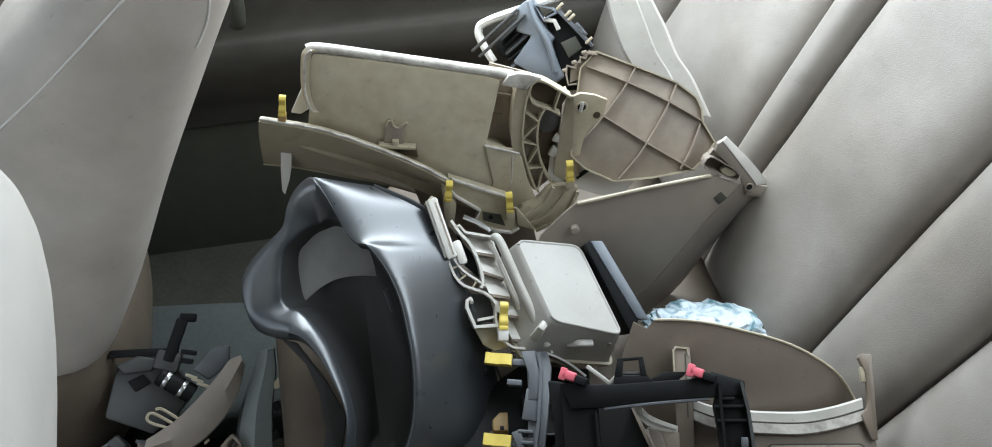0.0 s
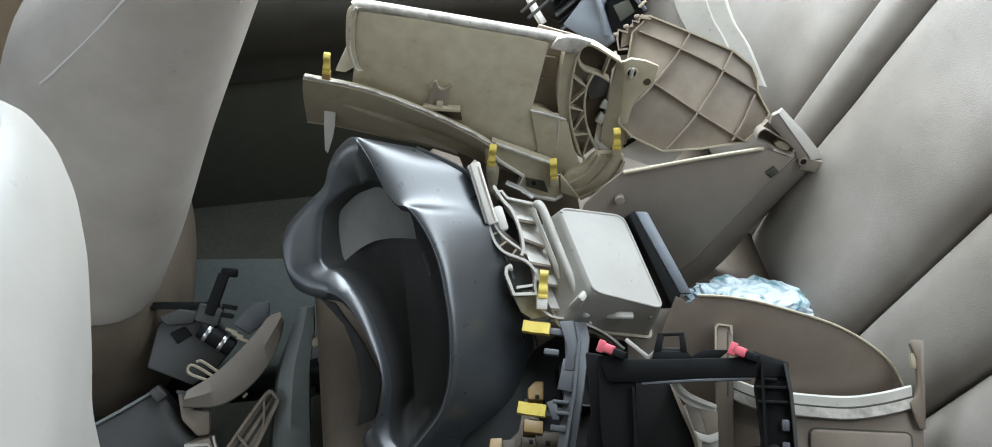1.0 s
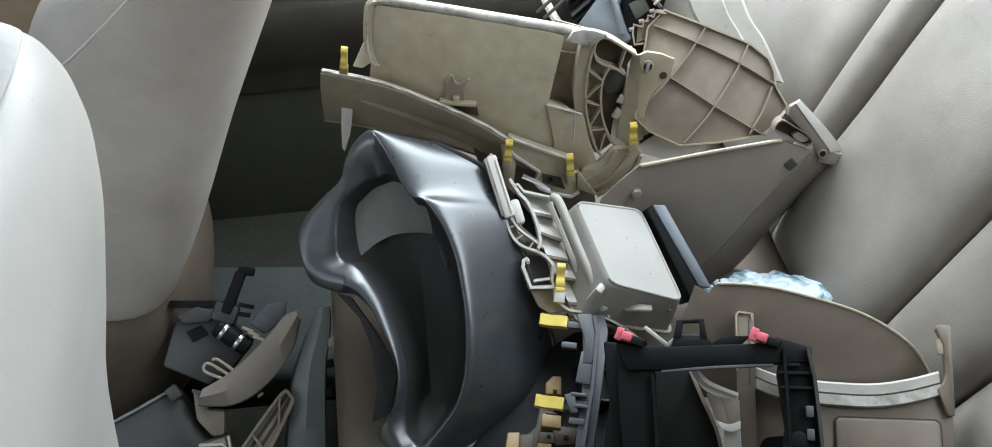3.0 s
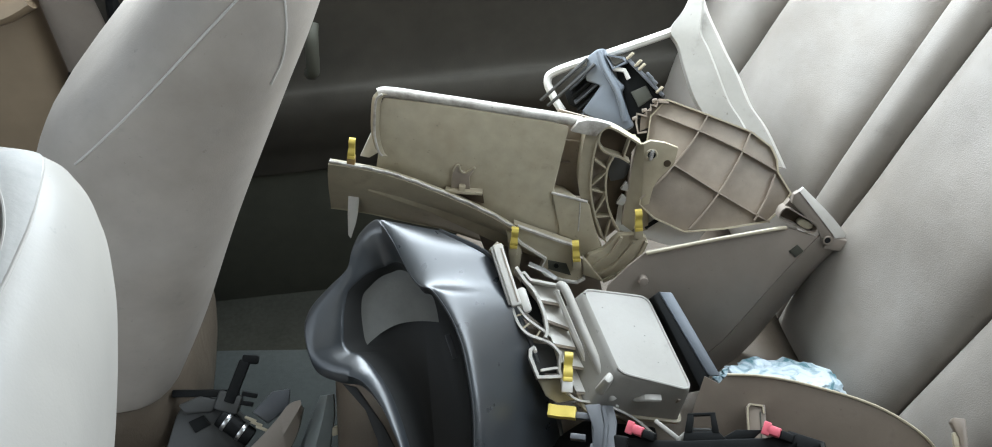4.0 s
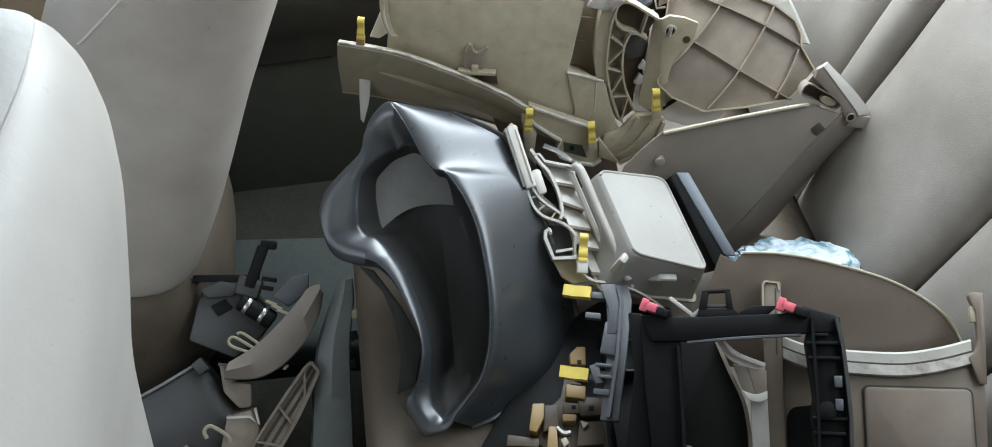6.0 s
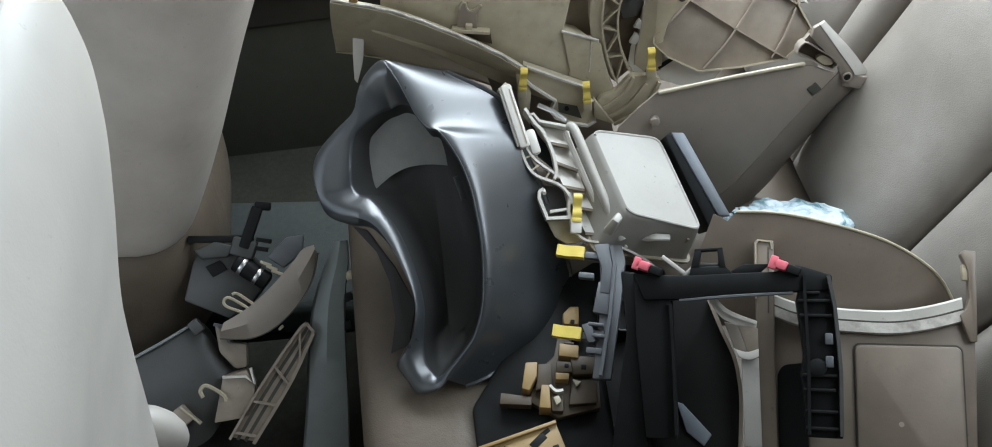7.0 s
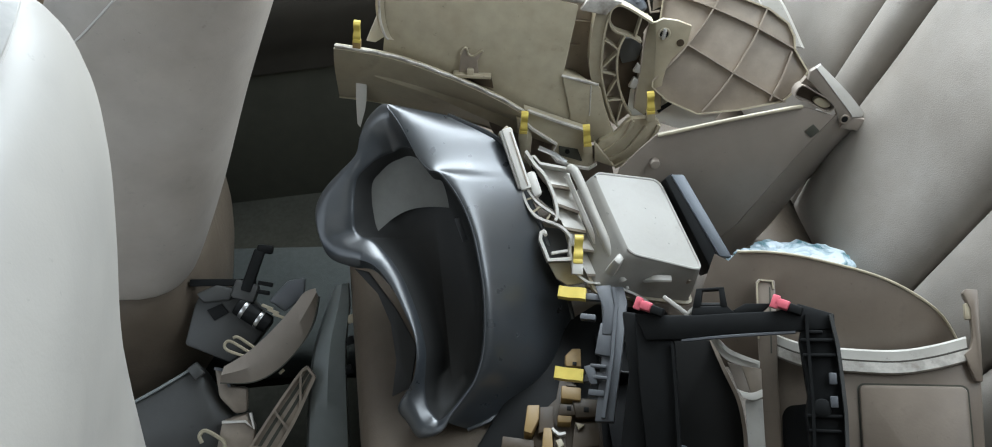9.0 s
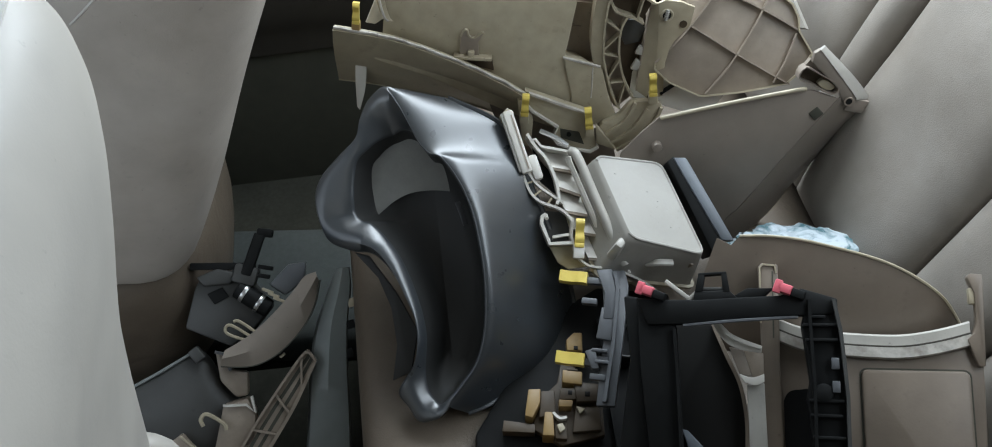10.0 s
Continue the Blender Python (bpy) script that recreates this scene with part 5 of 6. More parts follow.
def console():
    g = thing("console_panel", CON, "taupe plastic console panel with a square lid and scuffed edge", "car console")
    top = curve(((-0.080, 0.060), (-0.055, 0.050), (-0.027, 0.045), (0.033, 0.042), (0.07, 0.047), (0.102, 0.056)), 6)
    face = [(-0.094, 0.013), (-0.090, 0.056)] + [(x, y - 0.004) for x, y in top[::3]] + [(0.1125, 0.052), (0.112, 0.0), (0.106, -0.18), (-0.094, -0.18)]
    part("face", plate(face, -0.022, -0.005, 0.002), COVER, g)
    part("scuffed_edge", loft([[(x, y - 0.003, -0.008), (x, y - 0.003, -0.003), (x, y + 0.006, -0.003), (x, y + 0.008, -0.006), (x, y + 0.006, -0.02)] for x, y in top]), CREAM, g, "whitish top ledge")
    part("scuffed_band", loft([[(x, y - 0.017, -0.008), (x, y - 0.0165, -0.001), (x, y - 0.015, 0.001), (x, y - 0.005, 0.001), (x, y - 0.004, -0.001), (x, y - 0.004, -0.008)] for x, y in top]), SCUFF, g, "scuffed whitish band with dark marks")
    # Dark tube that paints the shade between ledge and band.
    part("ledge_shade", tube([(x, y - 0.0042, 0.0) for x, y in top], 0.0012, 6), DOORTRIM, g, "dark line painted for the shade below the ledge")
    rows = []
    for z, k, r in ((-0.010, 1.0, 0.006), (-0.003, 1.0, 0.006), (-0.0006, 0.99, 0.006), (0.0, 0.97, 0.006)):
        w, h = 0.0485 * k, 0.0775 * k
        ring = []
        for cx, cy, a0 in ((w - r, h - r, 0), (-w + r, h - r, 90), (-w + r, -h + r, 180), (w - r, -h + r, 270)):
            ring += [(0.0505 + cx + r * math.cos(radians(a0 + q * 22.5)), -0.0625 + cy + r * math.sin(radians(a0 + q * 22.5)), z) for q in range(5)]
        rows.append(ring)
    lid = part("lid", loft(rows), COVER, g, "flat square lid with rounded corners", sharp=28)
    part("dimple", rod(0.0025, 0.001, (0.042, -0.062, 0.0004), seg=12), PLASTIC_BROWN, lid)
    part("lid_gap", wall([(0.0505 + (q[0] - 0.0505) * 1.02, -0.0625 + (q[1] + 0.0625) * 1.012) for q in rows[0]], 0.0016, -0.010, -0.0044, closed=True), DOORDARK, g, "dark gap round the lid")
    for pts in ([(0.101, 0.106), (0.104, 0.110), (0.115, 0.109), (0.114, 0.075), (0.112, 0.02), (0.106, 0.02), (0.098, 0.046), (0.104, 0.052), (0.107, 0.062), (0.107, 0.090)], [(-0.094, 0.119), (-0.090, 0.123), (-0.074, 0.121), (-0.074, 0.075), (-0.075, 0.02), (-0.073, -0.16), (-0.094, -0.16), (-0.093, 0.04)]):
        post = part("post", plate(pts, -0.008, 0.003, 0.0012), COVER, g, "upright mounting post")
        x, y = pts[1]
        if x > 0:
            part("post_tab", box((0.006, 0.016, 0.008), (x + 0.001, y - 0.022, -0.003), bevel=0.0012), PLASTIC, post)
        else:
            part("post_edge", wall([(-0.0925, 0.060), (-0.092, 0.118), (-0.089, 0.1215), (-0.077, 0.120), (-0.0758, 0.112)], 0.0018, 0.002, 0.0046), PLASTIC, post, "pale edge round the post's head")
            # Dark strip laid on the post for the shade in a groove.
            part("post_groove", wall([(-0.0795, 0.114), (-0.080, 0.075), (-0.0805, 0.045)], 0.0014, 0.002, 0.0036), DOORDARK, post)
    # Black plate on the face stands for the shade in a recess.
    part("recess", plate(curve(((-0.072, -0.120), (-0.0725, -0.030), (-0.0715, -0.016), (-0.066, -0.0085), (-0.056, -0.0065), (-0.046, -0.0075), (-0.044, -0.030), (-0.044, -0.120)), 4), -0.0048, -0.0035, 0), BLACK, g, "recess, its shade put in as a dark plate")
    return g


console()
BF = basis((0.287, 0.628, 0.534), (0.9259, -0.3135, 0.2107), (0.1837, 0.8612, 0.4738))


def centre_frame():
    g = thing("centre_frame", BF, "black plastic centre dash frame with red clips", "dash frame")
    part("top_bar", plate([(-0.012, -0.006), (0.016, -0.008), (0.048, -0.008), (0.084, -0.006), (0.130, -0.004), (0.152, 0.003), (0.184, -0.007), (0.184, -0.022), (0.147, -0.024), (0.09, -0.027), (0.036, -0.033), (0.0, -0.034)], -0.018, 0.003, 0.0018), BLACK, g)
    part("bar_edge", tube(curve(((0.036, -0.034, 0.001), (0.09, -0.029, 0.002), (0.147, -0.025, 0.001)), 5), 0.0018, 6), GREY, g)
    part("leg", plate([(0.150, 0.004), (0.181, -0.007), (0.186, -0.037), (0.188, -0.064), (0.190, -0.102), (0.190, -0.165), (0.157, -0.165), (0.155, -0.121), (0.153, -0.105), (0.156, -0.088), (0.152, -0.049), (0.150, -0.033), (0.156, -0.010)], -0.018, 0.001, 0.0018), BLACK, g)
    for x0, x1, y in ((0.158, 0.172, -0.025), (0.151, 0.182, -0.033), (0.153, 0.183, -0.0475), (0.154, 0.186, -0.1055), (0.155, 0.184, -0.1195), (0.156, 0.186, -0.140), (0.156, 0.186, -0.156)):
        part("rung", box((x1 - x0, 0.0032, 0.010), ((x0 + x1) / 2, y, 0.001), bevel=0.0008), BLACK, g)
    # Grey edge puts the black leg's highlights into the colour.
    part("leg_edge", wall([(0.180, -0.008), (0.185, -0.037), (0.187, -0.064), (0.189, -0.102), (0.188, -0.162)], 0.0032, 0.0, 0.009), DARKGREY, g)
    part("leg_edge", wall([(0.158, -0.008), (0.158, -0.030), (0.160, -0.09), (0.159, -0.162)], 0.003, 0.0, 0.007), BLACK, g)
    part("leg_boss", rod(0.009, 0.010, (0.168, -0.098, 0.002), seg=16, bevel=0.002), BLACK, g)
    for y in (-0.070, -0.092):
        part("latch", box((0.007, 0.011, 0.006), (0.179, y, 0.006), bevel=0.001), GREY, g)
    part("leg", plate([(-0.012, -0.006), (0.028, -0.034), (0.030, -0.09), (0.034, -0.175), (0.002, -0.175), (-0.008, -0.08)], -0.026, -0.002, 0.0018), BLACK, g)
    part("leg_edge", wall([(0.027, -0.038), (0.030, -0.09), (0.033, -0.17)], 0.003, -0.01, 0.005), BLACK, g)
    part("side_pocket", plate([(-0.027, -0.002), (-0.010, -0.004), (-0.006, -0.08), (0.004, -0.20), (-0.036, -0.20), (-0.020, -0.067)], -0.05, -0.012, 0.003), BLACK, g)
    tower = part("tower", plate([(0.046, -0.010), (0.048, 0.001), (0.082, 0.002), (0.084, 0.0), (0.092, -0.008)], -0.010, 0.002, 0.0012), BLACK, g, "open-topped clip tower")
    for pts in ([(0.048, 0.0), (0.052, 0.018), (0.0585, 0.0185), (0.056, 0.0)], [(0.076, 0.0), (0.0745, 0.0195), (0.080, 0.0195), (0.083, 0.0)], [(0.0515, 0.0165), (0.052, 0.0195), (0.080, 0.021), (0.0802, 0.018)]):
        part("tower_bar", plate(pts, -0.009, 0.0025, 0.0008), BLACK, tower)
    part("tower_sill", box((0.022, 0.003, 0.008), (0.066, 0.0035, -0.003), bevel=0.0006), DARKGREY, tower)
    part("bridge", plate([(0.083, -0.006), (0.115, -0.006), (0.126, 0.004), (0.10, 0.004)], -0.010, 0.0, 0.001), BLACK, g)
    for x, y, r in ((0.001, 0.001, -20), (0.137, 0.002, -20)):
        m = pose(x, y, 0.005, 0, 0, r) @ Matrix.Scale(0.85, 4)
        bm = box((0.021, 0.013, 0.012), (-0.003, 0, 0), bevel=0.002, taper=0.8)
        box((0.009, 0.016, 0.008), (-0.010, 0.0, 0.002), bevel=0.0015, bm=bm)
        bmesh.ops.transform(bm, matrix=m, verts=bm.verts)
        part("clip", bm, RED, g, "coral red plastic clip")
        bm = box((0.018, 0.012, 0.012), (0.014, -0.001, -0.001), bevel=0.0015, taper=0.8)
        bmesh.ops.transform(bm, matrix=m, verts=bm.verts)
        part("clip_foot", bm, BLACK, g)
    return g


centre_frame()
g = thing("drum_panel", BF @ pose(0, 0, -0.045), "dark curved plastic panel inside the centre frame", "car trim")
edge = curve(((0.064, -0.030), (0.077, -0.062), (0.089, -0.089), (0.094, -0.112), (0.096, -0.139), (0.094, -0.19)), 5)
part("panel", plate([(-0.01, -0.034), (0.03, -0.028)] + edge + [(-0.01, -0.19)], -0.012, 0.0, 0.001), MATTE, g)
part("rim", wall(edge, 0.0038, -0.016, 0.005), PLASTIC_BROWN, g)
# Pale plate that paints a glint on the drum.
part("glint_strip", plate([(0.030, -0.140), (0.036, -0.141), (0.066, -0.172), (0.058, -0.184), (0.040, -0.170)], 0.001, 0.004, 0.001), BLUEGREY, g, "glint put in as a pale grey plate")
g = thing("white_bracket", BF @ pose(0, 0, -0.022), "white moulded plastic bracket behind the black frame", "bracket")
part("arm", plate(curve(((0.064, -0.030), (0.072, -0.030), (0.082, -0.040), (0.096, -0.047), (0.113, -0.053)), 4) + curve(((0.112, -0.060), (0.094, -0.0575), (0.080, -0.052), (0.072, -0.044)), 4), -0.003, 0.003, 0.0008), PLASTIC_PALE, g, "white curved arm")
part("arm_rib", wall(curve(((0.070, -0.031), (0.080, -0.043), (0.094, -0.050), (0.112, -0.056)), 5), 0.0016, 0.003, 0.0075), PLASTIC_PALE, g)
part("arm", plate(curve(((0.089, -0.081), (0.102, -0.085), (0.114, -0.081)), 4) + curve(((0.114, -0.089), (0.105, -0.0925), (0.095, -0.090)), 4), -0.003, 0.003, 0.0006), PLASTIC_PALE, g, "white curved arm")
part("web", plate([(0.080, -0.054), (0.094, -0.057), (0.102, -0.084), (0.090, -0.082)], -0.016, -0.006, 0.001), TAUPE, g)
part("web", plate([(0.094, -0.057), (0.114, -0.060), (0.114, -0.084), (0.103, -0.086)], -0.018, -0.008, 0.001), PLASTIC_BROWN, g)
part("lower_strip", plate([(0.097, -0.092), (0.114, -0.090), (0.116, -0.18), (0.099, -0.18)], -0.014, -0.004, 0.001), STONE, g)
g = thing("white_bracket", BF @ pose(0.030, 0.003, -0.004, 0, 0, -38), "white moulded plastic hook beside the storage box", "bracket")
part("arm", box((0.030, 0.0045, 0.005), bevel=0.001), CREAM, g)
part("arm", box((0.020, 0.0045, 0.005), (0.017, 0.007, 0.0), (0, 0, 80), bevel=0.001), CREAM, g)


# ---- pile on the bench: clip carrier, tan pieces, bag ----
BR = basis((0.275, 0.704, 0.45), (0.979, -0.0016, 0.2036), (-0.0392, 0.9798, 0.196))


def clip_carrier():
    g = thing("clip_carrier", BR, "grey plastic carrier strip with yellow clips", "car trim")
    part("strip", plate([(-0.008, 0.016), (0.018, 0.008), (0.017, -0.012), (-0.006, -0.071), (-0.036, -0.144), (-0.056, -0.138), (-0.028, -0.065), (-0.018, -0.03)], -0.006, 0.004, 0.0015), GREY, g)
    part("front_plate", plate([(-0.014, 0.016), (0.004, 0.012), (0.0, -0.03), (-0.012, -0.048), (-0.022, -0.044), (-0.012, -0.016)], 0.004, 0.009, 0.001), GREY, g)
    part("ridge", wall([(0.006, 0.008), (0.004, -0.014), (-0.018, -0.074), (-0.046, -0.138)], 0.004, 0.003, 0.011), GREY, g)
    for x, y in ((-0.042, 0.015), (-0.070, -0.080)):
        m = pose(x, y, 0.006, 0, 0, -22)
        bm = loft([[(x, -0.0068, z), (x, 0.0068, z), (x, 0.0068, z + 0.010), (x, -0.0068, z + 0.010)] for x, z in curve(((-0.017, -0.005), (-0.015, -0.004), (-0.004, -0.006), (0.006, -0.0045), (0.014, -0.005), (0.016, -0.006)), 3)])
        bmesh.ops.transform(bm, matrix=m, verts=bm.verts)
        c = part("clip", bm, YELLOW, g, "yellow plastic spring clip")
        bm = box((0.022, 0.008, 0.007), (0.025, -0.001, -0.004), bevel=0.001)
        bmesh.ops.transform(bm, matrix=m, verts=bm.verts)
        part("clip_arm", bm, GREY, c)
    for x, y, s in ((-0.032, -0.018, 0.018), (-0.040, -0.088, 0.022), (-0.046, -0.108, 0.018), ):
        part("stub", box((s, 0.007, 0.009), (x, y, 0.002), (0, 0, -22), bevel=0.001), GREY, g)
    part("fork", plate([(-0.052, -0.076), (-0.040, -0.076), (-0.042, -0.100), (-0.050, -0.098)], 0.003, 0.010, 0.001), GREY, g)
    for y in (-0.080, -0.094):
        part("prong", box((0.018, 0.004, 0.006), (-0.036, y, 0.008), (0, 0, -22), bevel=0.001), GREY, g)
    part("gusset", plate([(-0.020, -0.030), (-0.006, -0.036), (-0.020, -0.072), (-0.036, -0.064)], 0.002, 0.008, 0.001), GREY, g)
    return g


clip_carrier()
FL = basis((0.213, 0.641, 0.385), (1, 0, 0), (0, 0.9988, 0.0499))
# Added black body that hides the bench and stands for deep shade.
g = thing("shade_filler", FL @ pose(0, 0, -0.018), "black filler body added for the deep shade under the clip carrier", "duct")
part("body", plate([(-0.03, 0.07), (0.06, 0.11), (0.15, 0.085), (0.12, -0.02), (0.10, -0.20), (-0.13, -0.20), (-0.125, -0.06), (-0.06, 0.02)], -0.02, 0.0, 0.006), BLACK, g)
part("rib", wall([(0.05, 0.06), (0.04, -0.02), (0.03, -0.14)], 0.004, 0.0, 0.008), BLACK, g)
part("mouth", rod(0.022, 0.03, (0.068, 0.012, 0.012), (0, 25, 0), seg=24, bevel=0.003), BLACK, g)
part("mouth_rim", tube([(0.070 + 0.020 * math.cos(k * math.tau / 20), 0.012 + 0.021 * math.sin(k * math.tau / 20), 0.030) for k in range(20)], 0.0016, 6, closed=True), DARKGREY, g)
part("bright_spot", rod(0.003, 0.002, (0.078, 0.016, 0.030), seg=10), STEEL, g)
g = thing("connector_bracket", FL, "tan plastic connector bracket, its shaded blocks coloured brown", "bracket")
part("base", plate([(-0.005, -0.020), (0.030, -0.030), (0.020, -0.092), (-0.030, -0.096), (-0.060, -0.070), (-0.040, -0.034), (-0.020, -0.020), (-0.004, 0.020), (0.014, 0.012)], -0.014, -0.004, 0.001), BROWN, g)
# TAN for blocks in the light, BROWN for those in shade.
for pts, z0, z1, mat in (([(-0.002, 0.012), (0.0, 0.026), (0.011, 0.034), (0.021, 0.032), (0.016, 0.008)], -0.004, 0.012, TAN),
                         ([(-0.012, -0.011), (0.010, -0.018), (0.006, -0.034), (-0.016, -0.027)], -0.006, 0.011, TAN),
                         ([(-0.019, -0.031), (0.005, -0.036), (0.002, -0.049), (-0.023, -0.045)], -0.006, 0.006, BROWN),
                         ([(-0.024, -0.046), (-0.008, -0.050), (-0.011, -0.058), (-0.026, -0.055)], -0.006, 0.010, TAN),
                         ([(-0.056, -0.028), (-0.042, -0.030), (-0.046, -0.047), (-0.058, -0.063), (-0.066, -0.059)], -0.012, 0.010, TAN),
                         ([(-0.042, -0.030), (-0.026, -0.032), (-0.030, -0.060), (-0.050, -0.062), (-0.046, -0.047)], -0.012, 0.004, BROWN),
                         ([(-0.043, -0.059), (-0.034, -0.061), (-0.038, -0.089), (-0.051, -0.086)], -0.012, 0.012, TAN),
                         ([(-0.033, -0.061), (-0.019, -0.066), (-0.024, -0.093), (-0.037, -0.090)], -0.012, 0.006, BROWN),
                         ([(-0.003, -0.028), (0.028, -0.036), (0.024, -0.056), (-0.004, -0.052)], -0.010, 0.008, BROWN),
                         ([(-0.006, -0.056), (0.022, -0.060), (0.016, -0.088), (-0.016, -0.085)], -0.010, 0.003, BROWN)):
    part("block", plate(pts, z0, z1, 0.0014), mat, g)
for x, y, z, w in ((0.009, 0.013, 0.0115, 0.005), (-0.009, -0.039, 0.0055, 0.005), (0.010, -0.045, 0.0075, 0.006), (-0.028, -0.077, 0.0055, 0.004)):
    part("socket", box((w, w, 0.003), (x, y, z), (0, 0, -14), bevel=0.0006), BLACK, g)
part("notch", box((0.012, 0.003, 0.003), (-0.001, -0.0135, 0.0105), (0, 0, -16), bevel=0.0008), BROWN, g)
part("pale_tab", wall(curve(((-0.034, -0.062), (-0.028, -0.070), (-0.020, -0.070)), 4), 0.003, 0.006, 0.013), PLASTIC_PALE, g)
part("pale_tab", plate([(-0.033, -0.076), (-0.026, -0.074), (-0.024, -0.082), (-0.031, -0.086)], 0.004, 0.010, 0.001), PLASTIC, g)
part("pale_tab", plate([(-0.006, -0.057), (0.004, -0.062), (-0.004, -0.067)], 0.004, 0.008, 0.0008), PLASTIC, g)
part("arm", plate([(-0.090, -0.057), (-0.056, -0.068), (-0.058, -0.078), (-0.094, -0.070)], -0.012, 0.002, 0.001), BROWN, g)
g = thing("tan_plate", FL @ pose(-0.078, -0.130, 0.004, 0, 0, 10), "tan plastic plate pierced with holes", "bracket")
part("plate", box((0.092, 0.036, 0.008), bevel=0.002), TAN, g)
for x, y, w, h, r in ((0.02, 0.004, 0.020, 0.009, 25), (-0.01, -0.004, 0.005, 0.014, -10), (-0.033, 0.009, 0.005, 0.005, 0), (0.032, 0.011, 0.009, 0.005, 20), (-0.02, 0.006, 0.011, 0.005, 40), (0.036, -0.01, 0.007, 0.007, 0)):
    part("hole", box((w, h, 0.003), (x, y, 0.0035), (0, 0, r), bevel=0.0008), BLACK, g)
part("lip", box((0.092, 0.004, 0.012), (0, 0.017, 0.003), bevel=0.001), TAN, g)

bm = bmesh.new()
bmesh.ops.create_icosphere(bm, subdivisions=5, radius=1.0)
for v in bm.verts:
    d = v.co.copy()
    k = 1 + 0.18 * noise.noise(d * 2.3) + 0.22 * abs(noise.noise(d * 4.1)) + 0.12 * abs(noise.noise(d * 9.0)) + 0.06 * abs(noise.noise(d * 19.0))
    v.co = Vector((d.x * 0.080, d.y * 0.044, d.z * 0.030)) * k
bag = part("plastic_bag", bm, FILM, sharp=30)
bag.matrix_world = pose(0.520, 0.708, 0.424, 0, -4, -24)
tagged(bag, "crumpled clear teal-tinted plastic bag in the seat crease", "plastic bag")


# ---- footwell ----
FT = basis((-0.158, 0.85, 0.33), (0.995, 0.0607, -0.0799), (0, 0.7964, 0.6048))


def switch_module():
    g = thing("switch_module", FT, "black plastic switch module with a broken lever", "switch module")
    part("body", plate([(-0.117, -0.030), (-0.098, 0.020), (-0.087, 0.037), (-0.054, 0.036), (-0.020, 0.015), (0.0, -0.018), (-0.030, -0.048), (-0.061, -0.064)], -0.07, -0.012, 0.004), DARKGREY, g)
    part("inset", plate([(-0.082, 0.012), (-0.062, 0.018), (-0.054, 0.004), (-0.074, -0.004)], -0.014, -0.009, 0.001), BLACK, g)
    part("collar", plate([(-0.092, 0.036), (-0.064, 0.044), (-0.036, 0.034), (-0.050, 0.020), (-0.084, 0.022)], -0.03, -0.002, 0.003), DARKGREY, g)
    part("brace", box((0.086, 0.010, 0.016), (-0.056, 0.046, -0.012), (0, 0, -8), bevel=0.002), BLACK, g)
    part("lever", box((0.015, 0.060, 0.014), (-0.014, 0.056, 0.0), (0, 0, -26), bevel=0.003), BLACK, g)
    part("lever_tip", box((0.022, 0.012, 0.014), (0.006, 0.083, 0.0), (0, 0, -14), bevel=0.003), BLACK, g)
    part("cheek", plate([(0.001, 0.012), (0.030, 0.036), (0.054, 0.036), (0.049, 0.010), (0.020, -0.006)], -0.02, -0.004, 0.003), GREY, g)
    part("drum", rod(0.013, 0.052, (-0.022, -0.004, -0.004), (90, 0, 48), seg=20, bevel=0.003), BLACK, g)
    for d in (-0.014, 0.010):
        part("sleeve", rod(0.0134, 0.006, (-0.022 + 0.743 * d, -0.004 - 0.669 * d, -0.004), (90, 0, 48), seg=20, bevel=0.001), STEEL, g, "steel contact sleeve")
    part("lever_base", box((0.032, 0.026, 0.030), (-0.028, 0.030, -0.010), (0, 0, -24), bevel=0.004), DARKGREY, g)
    for line in (((-0.036, -0.058), (-0.058, -0.046), (-0.062, -0.038), (-0.054, -0.034), (-0.032, -0.052)), ((-0.050, -0.030), (-0.042, -0.031), (-0.022, -0.050))):
        part("loop", tube([(x, y, 0.010) for x, y in curve(line, 5)], 0.0021, 6), PLASTIC, g)
    for x, y in ((-0.001, 0.004), (0.006, -0.003), (0.012, -0.010)):
        part("comb_tooth", box((0.016, 0.004, 0.006), (x, y, 0.004), (0, 0, -30), bevel=0.001), PLASTIC, g)
    for x, y, w in ((0.000, 0.036, 0.020), (-0.008, 0.026, 0.024)):
        part("rib", box((w, 0.006, 0.014), (x, y, -0.006), (0, 0, -18), bevel=0.001), BLACK, g)
    return g


switch_module()


def bowed_trim():
    g = thing("bowed_trim", FT @ pose(0, 0, 0.012), "beige bowed plastic trim panel", "car trim")
    top = curve(((-0.066, -0.066), (-0.03, -0.05), (0.004, -0.026), (0.034, 0.0), (0.050, 0.016), (0.066, 0.020)), 6)
    low = curve(((-0.074, -0.086), (-0.034, -0.092), (0.0, -0.082), (0.034, -0.056), (0.056, -0.026), (0.068, 0.008)), 6)
    part("face", loft([[(*a, 0.0), ((a[0] + b[0]) / 2, (a[1] + b[1]) / 2, 0.006), (*b, -0.002), (*b, -0.006), ((a[0] + b[0]) / 2, (a[1] + b[1]) / 2, 0.001), (*a, -0.004)] for a, b in zip(top, low)]), TAUPE, g)
    # Darker than the face: the underside's shade is in its colour.
    part("under_lip", wall(low, 0.003, -0.05, -0.002), DOORDARK, g, "underside, its shade put into a dark olive colour")
    # Small pale block put in for a white glint under the trim.
    part("tooth", box((0.008, 0.004, 0.006), (0.006, -0.086, -0.012), (0, 0, 35), bevel=0.001), PLASTIC, g)
    return g


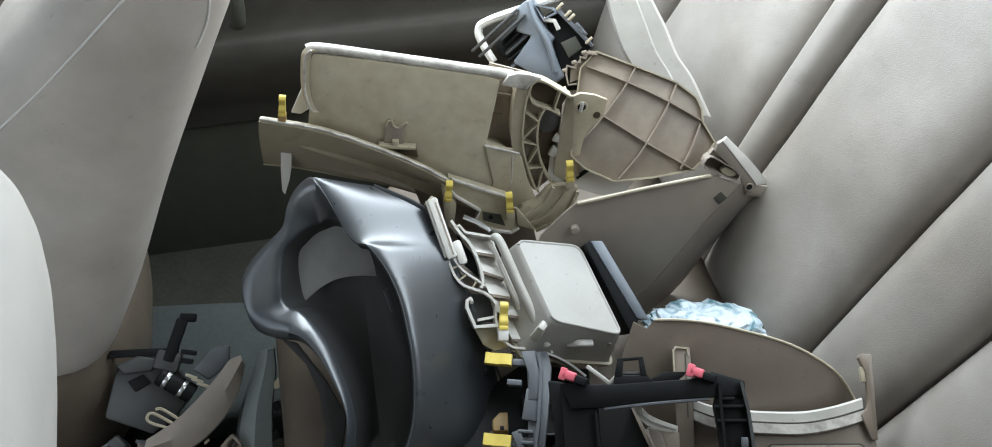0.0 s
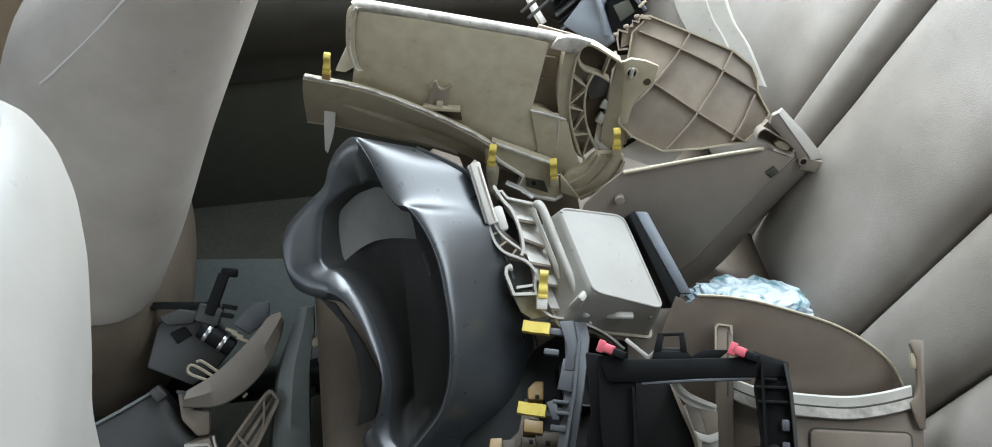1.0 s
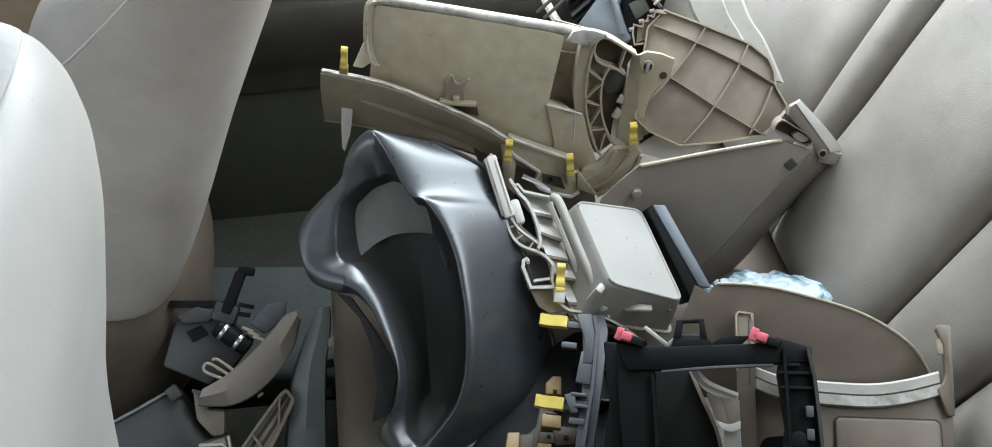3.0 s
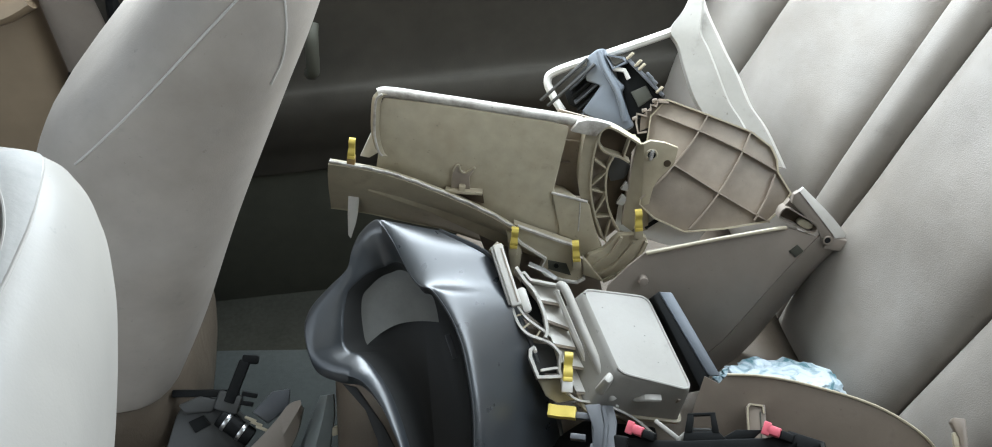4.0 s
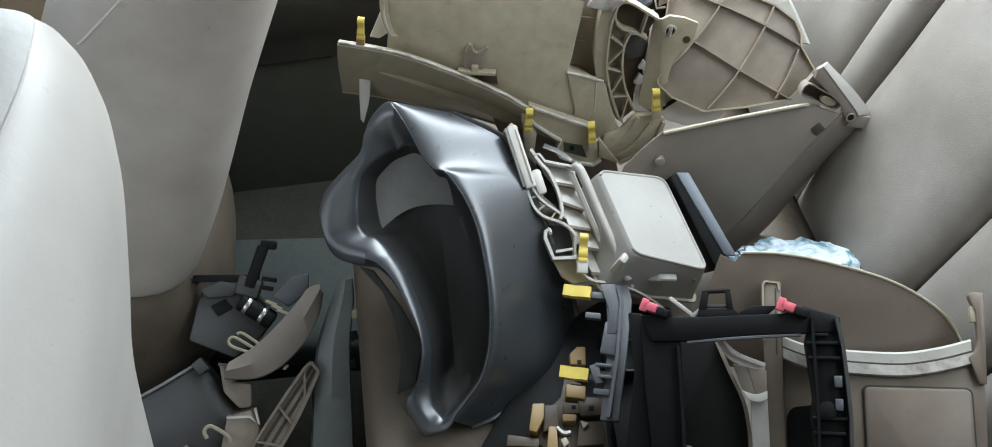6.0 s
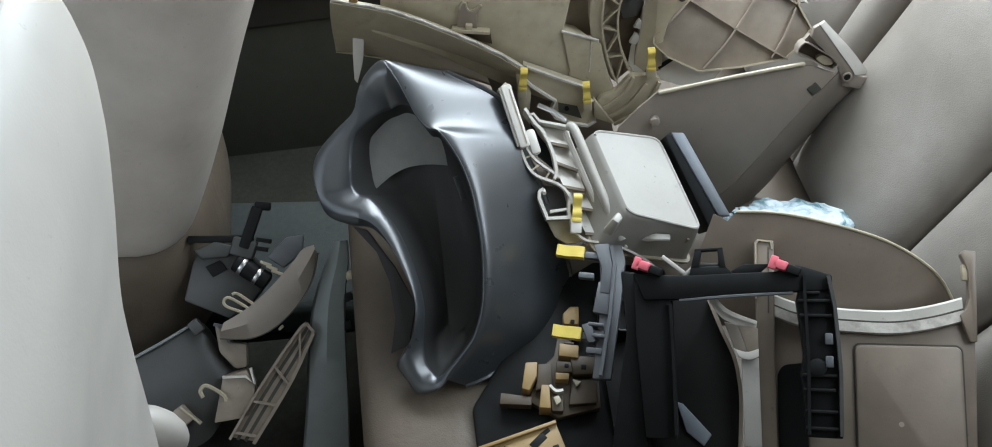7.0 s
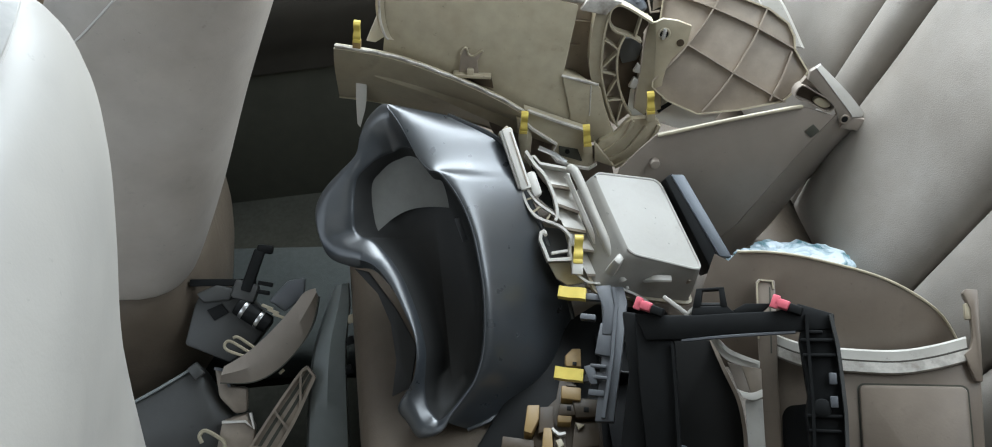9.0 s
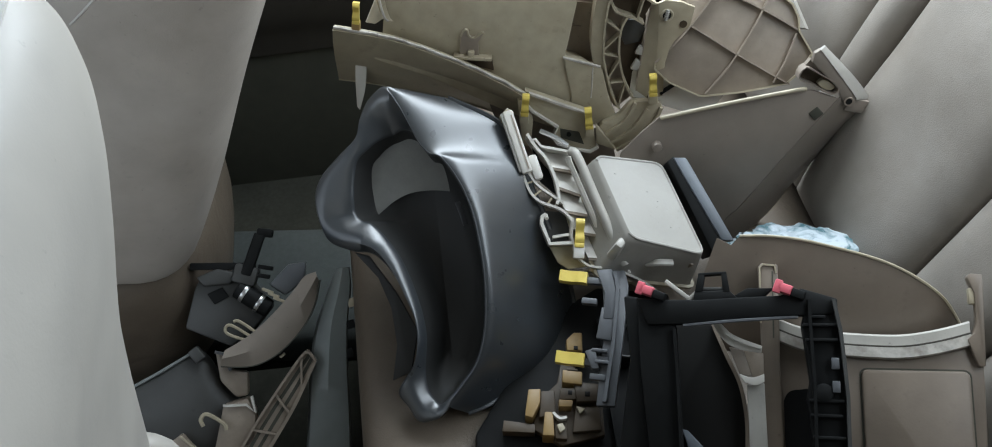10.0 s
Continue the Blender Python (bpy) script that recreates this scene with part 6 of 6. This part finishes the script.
bowed_trim()
g = thing("column_cover", FT @ pose(0, 0, -0.03), "dark grey plastic column cover", "car trim")
ridge = [(-0.205, -0.101), (-0.160, -0.084), (-0.115, -0.065), (-0.097, -0.078), (-0.079, -0.122), (-0.066, -0.140)]
skirt = [(-0.226, -0.175), (-0.190, -0.215), (-0.150, -0.235), (-0.120, -0.230), (-0.100, -0.210), (-0.085, -0.180)]
rows = [[(a[0] + (b[0] - a[0]) * t, a[1] + (b[1] - a[1]) * t, z) for t, z in ((0, -0.008), (0.05, 0.0), (0.25, 0.009), (0.5, 0.011), (0.75, 0.004), (1, -0.012), (1, -0.03), (0, -0.03))] for a, b in zip(curve(ridge, 4), curve(skirt, 4))]
part("face", loft(rows), DARKGREY, g)
part("edge", tube([(x, y, 0.0) for x, y in ridge[:3]], 0.0022, 6), GREENGREY, g)
part("nub", box((0.016, 0.020, 0.014), (-0.108, -0.068, 0.006), (0, 0, 30), bevel=0.003), DARKGREY, g)
part("inner_block", box((0.040, 0.026, 0.02), (-0.150, -0.190, 0.010), (0, 0, 30), bevel=0.003), PLASTIC_BROWN, g)
part("edge_strip", box((0.036, 0.003, 0.01), (-0.130, -0.185, 0.016), (0, 0, -50), bevel=0.0008), PLASTIC, g)
g = thing("end_cap", FT @ pose(0, 0, -0.016), "brown-grey curved plastic end cap", "car trim")
part("shell", plate([(-0.083, -0.068), (-0.072, -0.072), (-0.066, -0.096), (-0.044, -0.102), (-0.048, -0.134), (-0.064, -0.134), (-0.082, -0.108)], -0.02, 0.0, 0.004), PLASTIC_BROWN, g)
part("rim", wall([(-0.083, -0.068), (-0.072, -0.072), (-0.066, -0.096)], 0.004, 0.0, 0.004), GREY, g)
g = thing("wedge_cover", FT @ pose(0, 0, -0.004), "brown plastic wedge with pale edges", "car trim")
part("shell", plate([(-0.080, -0.140), (-0.048, -0.136), (-0.040, -0.155), (-0.046, -0.200), (-0.100, -0.200)], -0.03, 0.0, 0.002), PLASTIC_BROWN, g)
part("edge", wall([(-0.080, -0.140), (-0.050, -0.144), (-0.040, -0.156), (-0.042, -0.134)], 0.003, -0.004, 0.004), PLASTIC_PALE, g)
part("loop", tube([(x, y, 0.006) for x, y in curve(((-0.108, -0.162), (-0.110, -0.152), (-0.101, -0.147), (-0.082, -0.163), (-0.080, -0.172)), 5)], 0.0028, 6), PLASTIC, g)


def louvre_strip():
    g = thing("louvre_strip", FT @ pose(0, 0, 0.0), "brown-beige plastic strip with long louvre slots", "car trim")
    part("bar", plate([(0.040, -0.087), (0.048, -0.100), (-0.004, -0.179), (-0.050, -0.235), (-0.082, -0.222), (-0.036, -0.165), (0.026, -0.096)], -0.016, -0.004, 0.001), PLASTIC_BROWN, g)
    left, right = curve(((0.040, -0.086), (0.024, -0.098), (-0.036, -0.165), (-0.082, -0.224)), 5), curve(((0.048, -0.100), (0.018, -0.148), (-0.006, -0.180), (-0.052, -0.236)), 5)
    part("edge", wall(left, 0.0035, -0.014, 0.003), PLASTIC_BROWN, g)
    part("edge", wall(right, 0.0045, -0.014, 0.003), PLASTIC_BROWN, g)
    for f in (0.30, 0.62):
        # Thin dark strips on the bar paint the shade of slots.
        part("slot", wall([(a[0] + (b[0] - a[0]) * f, a[1] + (b[1] - a[1]) * f) for a, b in zip(left, right)], 0.0045, -0.012, -0.0034), DOORDARK, g, "dark strip for the shade in a long slot")
    for k in (0, 4, 8, 11, 14):
        part("cross_rib", wall((left[k], right[k]), 0.003, -0.012, 0.002), PLASTIC_BROWN, g)
    return g


louvre_strip()
g = thing("pillar_trim", FT @ pose(0, 0, -0.02), "grey-green plastic pillar trim standing in the footwell", "car trim")
rows = [[(a, y, -0.012), (a + 0.004, y, 0.004), ((a + b) / 2, y, 0.014), (b - 0.002, y, 0.006), (b, y, -0.012)] for a, b, y in curve(((0.092, 0.112, 0.02), (0.076, 0.110, -0.01), (0.052, 0.098, -0.06), (0.036, 0.090, -0.12), (0.022, 0.082, -0.20), (0.0, 0.07, -0.30)), 5)]
part("shell", loft(rows), GREENGREY, g)
for k, (x, y) in enumerate(((0.108, -0.03), (0.102, -0.06), (0.094, -0.10))):
    part("tooth", box((0.012, 0.012, 0.012), (x, y, 0.0), (0, 0, 10), bevel=0.001), PLASTIC if k == 0 else BLACK, g)
g = thing("orange_plug", FT @ pose(0.03, -0.20, -0.06), "small orange plastic plug in the footwell", "plug")
part("head", rod(0.009, 0.012, seg=14, bevel=0.002), ORANGE, g)
part("stem", rod(0.005, 0.02, (0, 0, -0.014), seg=10), ORANGE, g)
